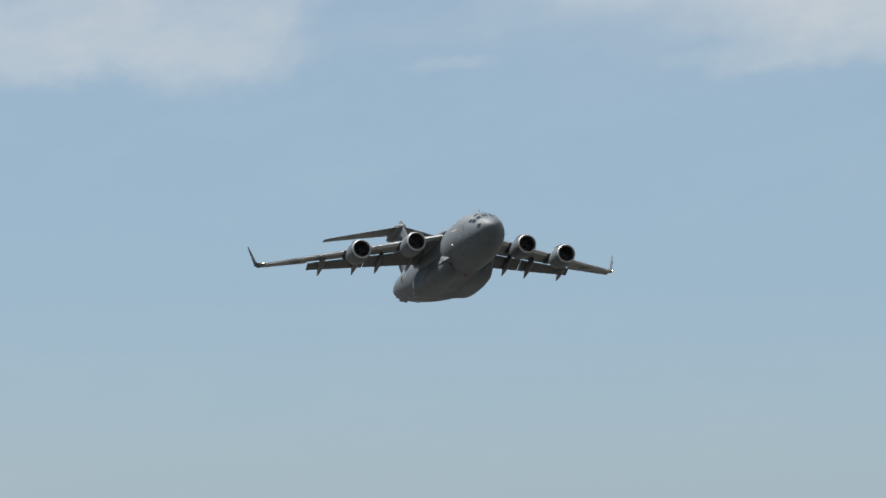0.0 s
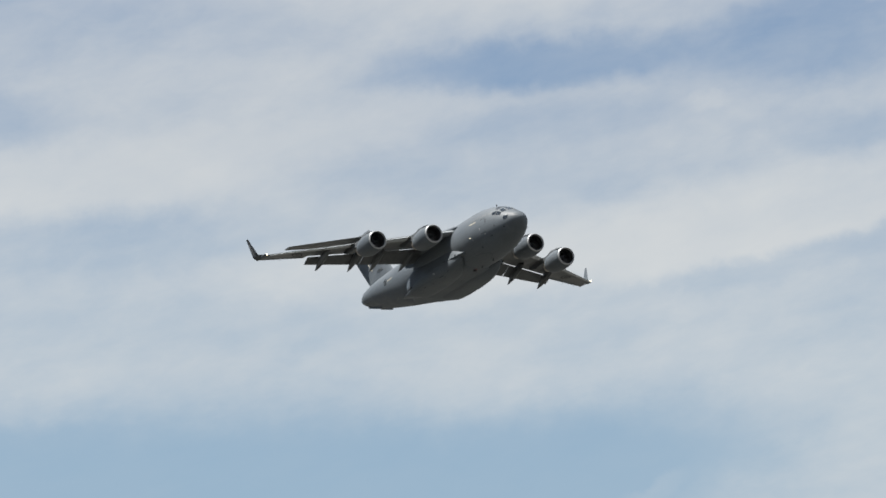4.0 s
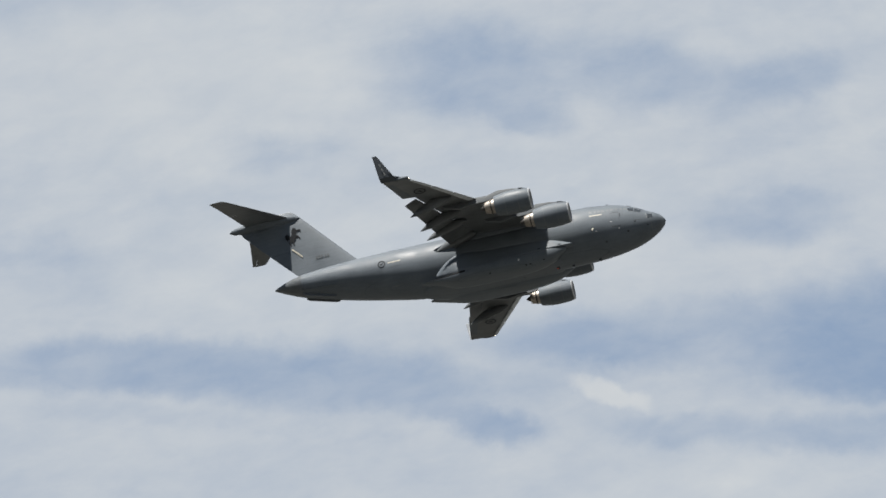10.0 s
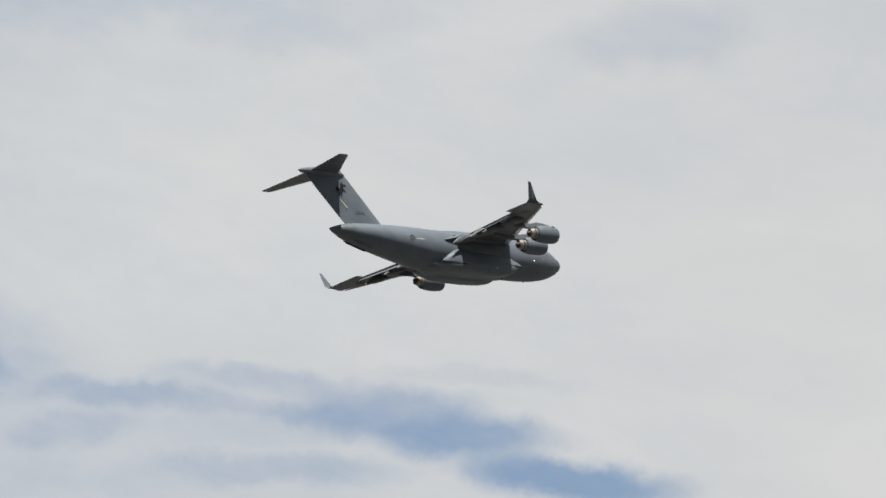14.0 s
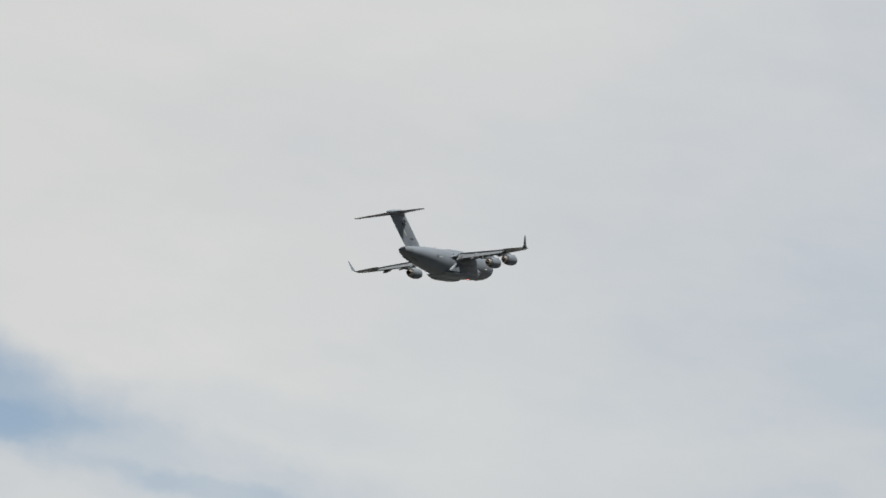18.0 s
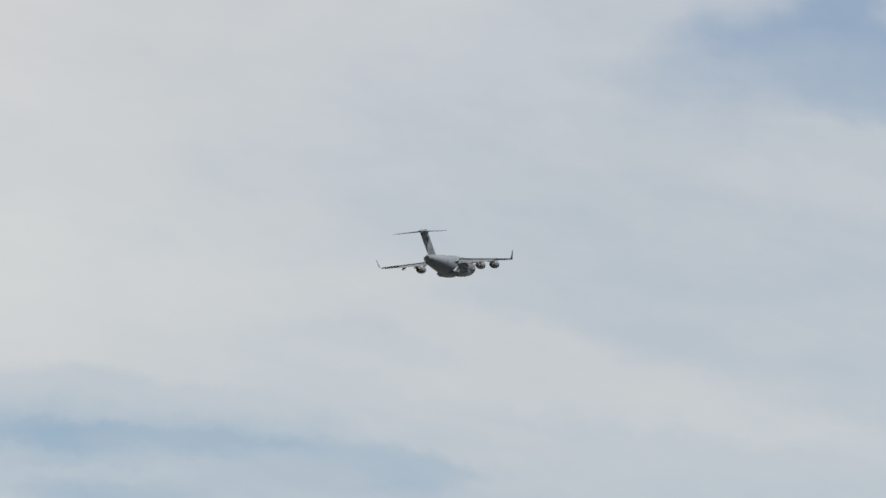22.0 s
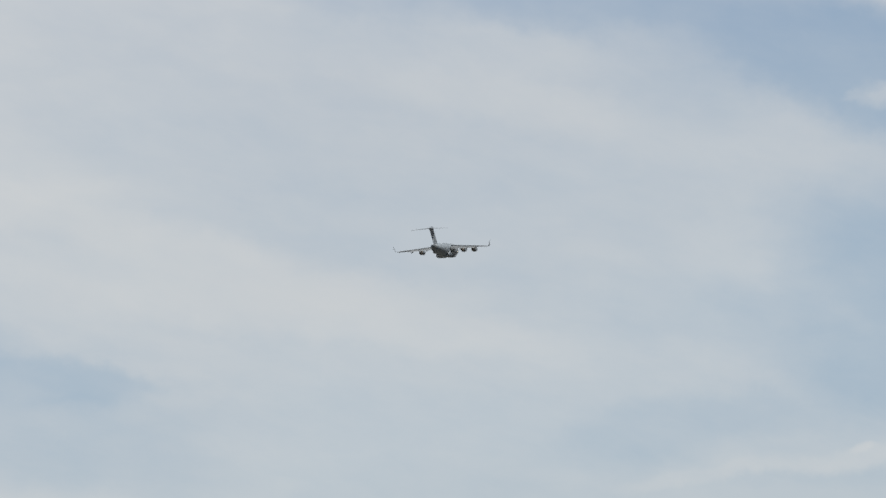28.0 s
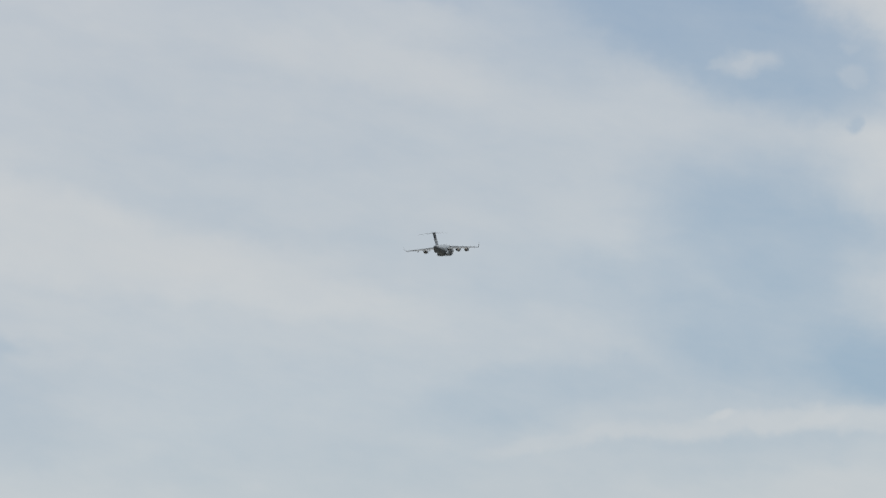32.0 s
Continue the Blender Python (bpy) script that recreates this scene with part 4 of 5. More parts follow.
def build_engine(craft, y, s, z, wing_y):
    """A turbofan: cowl, bare lip, fan, core nozzle and plug, and its pylon."""
    side = 1 if y > 0 else -1
    c = (y, z)
    outer = [(s, 1.13), (s + 0.02, 1.19), (s + 0.14, 1.26), (s + 0.5, 1.34), (s + 1.2, 1.41), (s + 2.2, 1.43), (s + 3.1, 1.38), (s + 3.9, 1.24), (s + 4.35, 1.12)]
    inner = [(s + 4.35, 1.07), (s + 3.6, 1.12), (s + 2.6, 1.12), (s + 1.3, 1.10), (s + 0.5, 1.07), (s + 0.1, 1.07), (s, 1.13)]
    cowl = part("engine", revolve(outer[2:] + inner[:-2], c), GREY, craft, "grey turbofan engine in a smooth cowl under the wing")
    part("inlet_lip", revolve([(s + 0.16, 1.268), (s + 0.05, 1.23), (s, 1.17), (s - 0.01, 1.13), (s + 0.03, 1.08), (s + 0.12, 1.062), (s + 0.3, 1.06)], c), LIP, cowl, "bare metal inlet lip")
    part("duct", revolve([(s + 1.25, 1.085), (s + 0.9, 1.07), (s + 0.45, 1.055), (s + 0.28, 1.052)], c), DUCT, cowl)
    back = bmesh.new()
    vs = [back.verts.new(at(s + 1.5, y + 1.09 * math.cos(i * math.tau / 32), z + 1.09 * math.sin(i * math.tau / 32))) for i in range(32)]
    back.faces.new(vs)
    part("fan_case", back, DUCT, cowl)
    blade = None
    for k in range(24):
        a = k * math.tau / 24
        if blade is None:
            bm = bmesh.new()
            rows = []
            for r, tw, w in ((0.3, 25, 0.10), (0.7, 42, 0.14), (1.06, 58, 0.15)):
                dx, dy = math.cos(radians(tw)) * w, math.sin(radians(tw)) * w
                rows.append([Vector((dx, -dy, r)), Vector((-dx, dy, r)), Vector((-dx, dy + 0.014, r)), Vector((dx, -dy + 0.014, r))])
            loft(rows, bm=bm)
            blade = part("fan_blade", bm, BLADE, cowl)
        else:
            b = new("fan_blade", blade.data)
            b.parent = cowl
        (blade if k == 0 else b).matrix_basis = Matrix.Translation(at(s + 1.25, y, z)) @ Matrix.Rotation(a, 4, "X")
    part("spinner", revolve([(s + 0.72, 0.01), (s + 0.78, 0.08), (s + 0.95, 0.2), (s + 1.2, 0.31), (s + 1.4, 0.34)], c, 24), MARK_SOFT, cowl, "rounded grey spinner")
    part("core_nozzle", revolve([(s + 3.4, 1.0), (s + 4.2, 0.9), (s + 4.8, 0.82), (s + 5.35, 0.7), (s + 5.55, 0.62), (s + 5.5, 0.58), (s + 4.9, 0.6)], c, 32), BRONZE, cowl, "heat-stained bronze core nozzle")
    part("exhaust_plug", revolve([(s + 4.9, 0.5), (s + 5.5, 0.4), (s + 5.9, 0.22), (s + 6.15, 0.03)], c, 24), SOOT, cowl)
    part("nozzle_ring", revolve([(s + 4.7, 0.845), (s + 4.75, 0.87), (s + 4.82, 0.86), (s + 4.86, 0.815)], c, 32), SOOT, cowl)
    for q, r in ((1.42, 1.421), (3.02, 1.386)):
        part("cowl_joint", revolve([(s + q, r), (s + q + 0.005, r + 0.008), (s + q + 0.035, r + 0.008), (s + q + 0.04, r)], c), MARK_FAINT, cowl)
    # pylon, a thin blade from the cowl's crown to the wing
    le, te, wz, thick = wing_at(abs(wing_y))
    rings = []
    for s0, lo, hi, w in ((s + 0.75, z + 1.2, z + 1.4, 0.05), (s + 1.3, z + 1.2, z + 1.6, 0.2), (s + 2.4, z + 1.2, z + 1.8, 0.3), (s + 3.9, z + 1.05, z + 1.9, 0.34),
                          (s + 5.2, z + 0.72, wz + 0.04, 0.32), (le + 0.6, z + 0.78, wz + 0.12, 0.3), (le + 2.2, under(abs(wing_y), 0.2) - 0.75, wz, 0.26), (le + 4.2, under(abs(wing_y), 0.45) - 0.2, wz, 0.1)):
        m = (lo + hi) / 2
        rings.append([at(s0, y + w * cy, m + (hi - m) * cz) for cy, cz in ((1, -1), (1, 0), (0.85, 0.75), (0.3, 1), (-0.3, 1), (-0.85, 0.75), (-1, 0), (-1, -1), (-0.4, -1.0), (0.4, -1.0))])
    part("pylon", loft(rings), GREY_DARK, cowl, "grey pylon that carries the engine")
    # a strake on either upper side, close behind the lip
    for turn in (52, 128):
        c1, s1 = math.cos(radians(turn)), math.sin(radians(turn))

        def on_cowl(ss, r, w):
            return at(ss, y + r * c1 - w * s1, z + r * s1 + w * c1)
        part("strake", loft([[on_cowl(s + 0.3, 1.28, w), on_cowl(s + 1.25, 1.38, w), on_cowl(s + 1.25, 1.56, w), on_cowl(s + 0.85, 1.5, w)] for w in (-0.02, 0.02)]), GREY_DARK, cowl)
    return cowl


def build_aircraft():
    craft = tagged(new("transport_aircraft"), "grey four-engined military transport jet in flight, flaps lowered", "aircraft")
    # fuselage
    stations = [0.0, 0.03, 0.08, 0.16, 0.28, 0.45, 0.7, 1.0, 1.4, 1.9, 2.4, 3.0, 3.6, 4.3, 5.2, 6.2, 7.5, 9, 11, 13.5, 16, 19, 22, 25, 27.5, 29.5, 31, 32.5, 34, 35.5, 37, 38.5, 40, 41.5, 43, 44.2, 45.2]
    fus = part("fuselage", loft([body_ring(s, *body_at(s)) for s in stations]), GREY, craft, "rounded grey fuselage, darker and stained below")
    top, bottom, wide = body_at(45.2)
    part("tail_cone", loft([body_ring(45.22, top - 0.02, bottom + 0.02, wide - 0.02), body_ring(46.5, 2.78, 0.72, 1.4), body_ring(47.8, 2.42, 1.3, 0.8), body_ring(48.7, 2.1, 1.72, 0.28), body_ring(49.0, 1.97, 1.9, 0.04)]),
         GREY_DARK, fus, "pointed dark grey tail cone")
    part("radome_joint", loft([body_ring(1.62, *[v * 1.002 + (0.006 if i != 1 else -0.006) for i, v in enumerate(body_at(1.62))]), body_ring(1.68, *[v * 1.002 + (0.006 if i != 1 else -0.006) for i, v in enumerate(body_at(1.68))])], True, False), MARK_FAINT, fus)
    for side in (1, -1):
        def sk(s, deg, out=0.03, side=side):
            p = skin(s, deg, out)
            return Vector((p.x, p.y * side, p.z))
        # windscreen and side panes, brow window
        for name, corners in (("windscreen_pane", ((2.2, 87), (2.3, 66), (3.2, 68), (3.15, 87))), ("windscreen_pane", ((2.34, 62), (2.5, 45), (3.3, 48), (3.22, 64))),
                              ("side_window", ((2.6, 42), (2.75, 28), (3.4, 28), (3.36, 44))), ("side_window", ((3.46, 43), (3.5, 28), (4.1, 28), (4.2, 37))),
                              ("lower_window", ((1.4, 27), (1.42, 8), (2.02, 6), (2.05, 25))), ("brow_window", ((3.75, 66), (3.8, 52), (4.25, 52), (4.25, 66)))):
            outline = []
            k = len(corners)
            for i in range(k):
                (s0, d0), (s1, d1) = corners[i], corners[(i + 1) % k]
                outline += [sk(s0 + (s1 - s0) * q / 3, d0 + (d1 - d0) * q / 3, 0.012) for q in range(3)]
            mid = sum(outline, Vector()) / len(outline)
            n = (mid - at(4.5, 0, -0.4)).normalized()
            pane = part(name, flat_patch(outline, n, 0.02), GLASS, fus, "dark cockpit window")
            rim = [mid + (p - mid) * 1.09 for p in outline]
            bm = bmesh.new()
            a = [bm.verts.new(p + n * 0.022) for p in outline]
            b = [bm.verts.new(p - n * 0.004) for p in rim]
            for i in range(len(a)):
                j = (i + 1) % len(a)
                bm.faces.new((a[i], a[j], b[j], b[i]))
            part("window_frame", bm, FRAME, pane)
    return craft, fus


craft, fuselage = build_aircraft()
for side in (1, -1):
    build_wing(craft, side)
for side in (1, -1):
    build_engine(craft, side * 7.55, 10.45, 0.04, 7.55)
    build_engine(craft, side * 14.05, 13.99, -0.26, 14.05)


# lower pod: station, centre out, widest height, half width, height above and below the widest line
POD = [(12.2, 2.9, -2.3, 0.25, 0.1, 0.2), (13.2, 2.7, -2.35, 0.75, 0.2, 0.75), (14.1, 2.55, -2.42, 1.14, 0.5, 1.12), (16.0, 2.4, -2.6, 1.6, 0.7, 1.28), (19.0, 2.35, -2.75, 1.9, 0.85, 1.25),
       (22.0, 2.35, -2.82, 1.96, 0.85, 1.16), (24.0, 2.35, -2.88, 1.94, 0.7, 1.06), (26.0, 2.35, -2.95, 1.72, 0.3, 0.88), (27.5, 2.4, -2.98, 1.3, 0.1, 0.52), (29.0, 2.5, -2.92, 0.8, 0.08, 0.22),
       (30.3, 2.7, -2.86, 0.2, 0.04, 0.04)]
# shoulder above it: station, top, edge out, edge height, bulge
SHOULDER = [(11.3, -1.88, 3.13, -1.96, 0.0), (12.4, -1.45, 3.42, -2.05, 0.01), (14.1, -0.95, 3.72, -2.17, 0.04), (16.0, -0.75, 3.98, -2.32, 0.04), (19.0, -0.6, 4.2, -2.5, 0.03), (22.0, -0.5, 4.27, -2.66, 0.06),
            (24.4, -0.2, 4.28, -2.86, 0.22), (25.7, -0.36, 4.14, -2.8, 0.3), (26.8, -0.9, 3.86, -2.68, 0.3), (27.8, -1.62, 3.42, -2.5, 0.22), (28.4, -2.22, 3.02, -2.34, 0.04)]


def pod_point(s, side, a, out=0.0):
    """A point of the gear pod's skin at station s, a degrees round its section."""
    yc, zc, w, up, down = interpolate(POD, s)
    c, d = math.cos(radians(a)), math.sin(radians(a))
    h = (up if d > 0 else down) + out
    return at(s, side * (yc + (w + out) * math.copysign(abs(c) ** (1.15 if d > 0 else 0.62), c)), zc + h * math.copysign(abs(d) ** (0.9 if d > 0 else 0.72), d))


def shoulder_ring(s, side):
    """Section of the pod's shoulder: from the fuselage out to the edge, then back under it."""
    top, ye, ze, bulge = interpolate(SHOULDER, s)
    crown, keel, wide = body_at(s)
    mid, half = (crown + keel) / 2, (crown - keel) / 2
    yt = wide * math.sqrt(max(0.0, 1 - ((top - mid) / half) ** 2)) - 0.06
    pts = []
    for k in range(9):
        u = k / 8
        lift = bulge * math.sin(math.pi * u ** 0.8)
        pts.append(at(s, side * (yt + (ye - yt) * u + lift), top + (ze - top) * u + 0.35 * lift))
    pts += [at(s, side * (ye - 0.06), ze - 0.12), at(s, side * (ye - 0.35), ze - 0.25), at(s, side * 1.9, ze - 0.2), at(s, side * 1.9, min(top, ze + 0.1))]
    return pts


def build_sponson(side):
    """Main-gear pod along the lower side, with a shoulder that runs up to the wing root."""
    rings = [[pod_point(12.2 + 0.4525 * k, side, i * 10) for i in range(36)] for k in range(41)]
    pod = part("landing_gear_pod", loft(rings), GREY, craft, "bulged grey landing gear pod along the lower side")
    part("shoulder_fairing", loft([shoulder_ring(11.3 + (28.4 - 11.3) * k / 44, side) for k in range(45)]), GREY, pod, "grey fairing between gear pod and wing root")
    return pod


SPONSONS = [build_sponson(1), build_sponson(-1)]


def build_tail():
    """Fin, rudder, bullet fairing and tailplane."""
    def fin_section(z, le, te, thick, cut=(0.0, 1.0)):
        chord = te - le
        pts = []
        for x, t in airfoil(12):
            x = min(max(x, cut[0]), cut[1])
            tt = 5 * (0.2969 * math.sqrt(max(x, 0)) - 0.126 * x - 0.3516 * x * x + 0.2843 * x ** 3 - 0.1036 * x ** 4) * 0.5 * thick
            up = t > 0.02 * math.sin(math.pi * x)
            pts.append(at(le + x * chord, tt * chord * (1 if up else -1), z))
        return pts
    rows = [(2.6, 37.25, 45.3, 0.13), (3.9, 38.38, 46.5, 0.13), (5.0, 39.35, 47.55, 0.125), (7.0, 41.1, 49.4, 0.12), (9.0, 42.85, 51.2, 0.112), (10.1, 43.8, 52.15, 0.11)]
    fin = part("fin", loft([fin_section(*r, cut=(0.0, 0.70)) for r in rows]), GREY, craft, "tall swept grey tail fin with a dark leaping emblem")
    part("fin_tip", loft([fin_section(*r) for r in ((10.1, 43.8, 52.1, 0.11), (10.6, 44.25, 52.4, 0.105), (11.2, 44.8, 52.2, 0.10), (11.7, 45.25, 50.2, 0.10), (12.0, 45.6, 48.2, 0.09), (12.1, 46.0, 47.4, 0.05))]), GREY, fin)
    # rudder in two halves
    for lo, hi in ((2.9, 6.58), (6.6, 10.09)):
        rings = []
        for k in range(3):
            z = lo + (hi - lo) * k / 2
            le, te, th = interpolate(rows, z)
            rings.append(fin_section(z, le, te, th * 0.97, cut=(0.7005, 1.0)))
        part("rudder", loft(rings), GREY, fin)
    part("bullet_fairing", loft([[at(s, w * math.cos(i * math.tau / 20), zc + h * math.sin(i * math.tau / 20)) for i in range(20)]
                                 for s, w, h, zc in ((44.6, 0.05, 0.05, 11.0), (45.3, 0.46, 0.42, 11.06), (46.6, 0.72, 0.66, 11.16), (48.6, 0.84, 0.76, 11.2), (50.4, 0.8, 0.7, 11.16), (52.0, 0.64, 0.54, 11.08), (53.2, 0.42, 0.35, 11.04), (53.72, 0.16, 0.13, 11.05))]), GREY, craft, "rounded fairing on top of the fin")
    for side in (1, -1):
        st = [(0.2, 45.9, 51.5, 11.2, 0.10), (3.0, 47.6, 52.1, 11.02, 0.10), (6.5, 49.75, 52.85, 10.8, 0.095), (9.4, 51.5, 53.5, 10.6, 0.09), (9.9, 51.95, 53.64, 10.57, 0.08)]
        tail = part("tailplane", loft([section(side * y, le, te, z, th, cut=(0, 0.74)) for y, le, te, z, th in st]), GREY_WING, craft, "swept grey tailplane on top of the fin")
        for y0, y1 in ((0.3, 4.9), (4.95, 9.85)):
            rings = []
            for k in range(3):
                y = y0 + (y1 - y0) * k / 2
                le, te, z, th = interpolate(st, y)
                rings.append(section(side * y, le, te, z, th * 0.97, cut=(0.7405, 1.0)))
            part("elevator", loft(rings), GREY_WING, tail)
    # emblem: a rearing shape in plain strokes on both faces, stripe and number bars
    for side in (1, -1):
        def on(s, z):
            le, te, th = interpolate(rows, z)
            x = (s - le) / (te - le)
            t = 5 * (0.2969 * math.sqrt(max(x, 0)) - 0.126 * x - 0.3516 * x * x + 0.2843 * x ** 3 - 0.1036 * x ** 4) * 0.5 * th * (te - le)
            return at(s, side * (t + 0.06), z)
        strokes = (((46.3, 8.3), (46.6, 8.75), (46.95, 8.85), (47.3, 8.5), (47.35, 7.9), (47.6, 7.3), (47.85, 6.9), (47.5, 6.6), (47.0, 6.75), (46.6, 7.2), (46.45, 7.8)),
                   ((46.5, 8.3), (46.0, 8.5), (45.65, 8.4), (45.5, 8.1), (45.7, 8.1), (46.1, 8.2), (46.6, 7.9)),
                   ((46.7, 7.6), (46.2, 7.55), (45.85, 7.1), (45.7, 6.95), (45.9, 6.85), (46.15, 7.2), (46.75, 7.2)),
                   ((47.3, 7.4), (47.9, 7.75), (48.3, 8.0), (48.65, 7.8), (48.6, 7.3), (48.3, 6.9), (48.1, 7.2), (47.8, 7.0), (47.4, 6.8)),
                   ((47.1, 7.0), (47.45, 6.5), (47.2, 6.1), (46.95, 6.1), (47.1, 6.5), (46.75, 6.95)),
                   ((47.6, 7.1), (48.05, 6.6), (47.85, 6.15), (47.6, 6.15), (47.7, 6.55), (47.3, 6.85)))
        for i, st in enumerate(strokes):
            part("tail_emblem", flat_patch([on(44.77 + (s - 45.6) * 0.66, 7.38 + (z - 6.1) * 0.857) for s, z in st], (0, side, 0), 0.012), MARK, fin, "dark leaping shape" if i == 0 else "")
        stripe = [(44.85, 5.62), (44.97, 5.5), (46.2, 6.82), (46.08, 6.94)]
        part("pale_stripe", flat_patch([on(s, z) for s, z in stripe], (0, side, 0), 0.014), PALE, fin, "pale yellow stripe")
        for k in range(5):
            s0 = 41.6 + 0.33 * k + (0.12 if k > 1 else 0.0)
            part("number_bar", flat_patch([on(s0, 4.86), on(s0 + 0.22, 4.86), on(s0 + 0.22, 5.24), on(s0, 5.24)], (0, side, 0), 0.012), MARK_NUMBER, fin)
    return fin


build_tail()


# ---- flight ----
def motions():
    walk(craft, [(t, pose(x, y, z, rx, ry, rz)) for t, x, y, z, rx, ry, rz in AIRCRAFT_ROWS])
    # the beacon turns once in 1.31 s
    bearing = [(0, -16), (6, -36), (8, -52), (10, -78), (12, -109), (14, -131), (20, -156), (32, -167)]
    rows = []
    for k in range(129):
        t = k * 0.25
        a = next((p, q) for p, q in zip(bearing, bearing[1:]) if q[0] >= t)
        turn = a[0][1] + (a[1][1] - a[0][1]) * (t - a[0][0]) / (a[1][0] - a[0][0]) + 360.0 * (t - 1.1) / 1.31
        rows.append((t, Matrix.Translation(at(13.75, -0.25, -3.5)) @ pose(0, 0, 0, 0, 0, turn)))
    walk(BEACON, rows)


# ---- fittings and markings of the fuselage ----
def side_skin(side):
    def sk(s, z, out=0.012):
        """The skin on one side at station s and height z."""
        top, bottom, wide = body_at(s)
        mid = (top + bottom) / 2
        half = (top - bottom) / 2
        c = math.sqrt(max(0.0, 1 - ((z - mid) / half) ** 2))
        return at(s, side * (wide * c + out), z)
    return sk


def side_patch(name, mat, side, s0, s1, z0, z1, parent=None, label="", slant=0.0, deep=0.014, steps=4):
    """A thin plate that follows the fuselage side."""
    sk = side_skin(side)
    inner, outer = [], []
    loop = [(s0 + (s1 - s0) * k / steps, z0) for k in range(steps)] + [(s1, z0 + (z1 - z0) * k / 2) for k in range(2)] \
        + [(s1 + (s0 - s1) * k / steps, z1) for k in range(steps)] + [(s0, z1 + (z0 - z1) * k / 2) for k in range(2)]
    for s, z in loop:
        s += slant * (z - z0)
        inner.append(sk(s, z, 0.004))
        outer.append(sk(s, z, 0.004 + deep))
    return part(name, loft([inner, outer]), mat, parent or fuselage, label)


def dome(name, mat, centre, r, parent, label="", squash=(1, 1, 1)):
    bm = bmesh.new()
    bmesh.ops.create_icosphere(bm, subdivisions=2, radius=r)
    for v in bm.verts:
        v.co = Vector((v.co.x * squash[0], v.co.y * squash[1], v.co.z * squash[2])) + centre
    return part(name, bm, mat, parent, label)


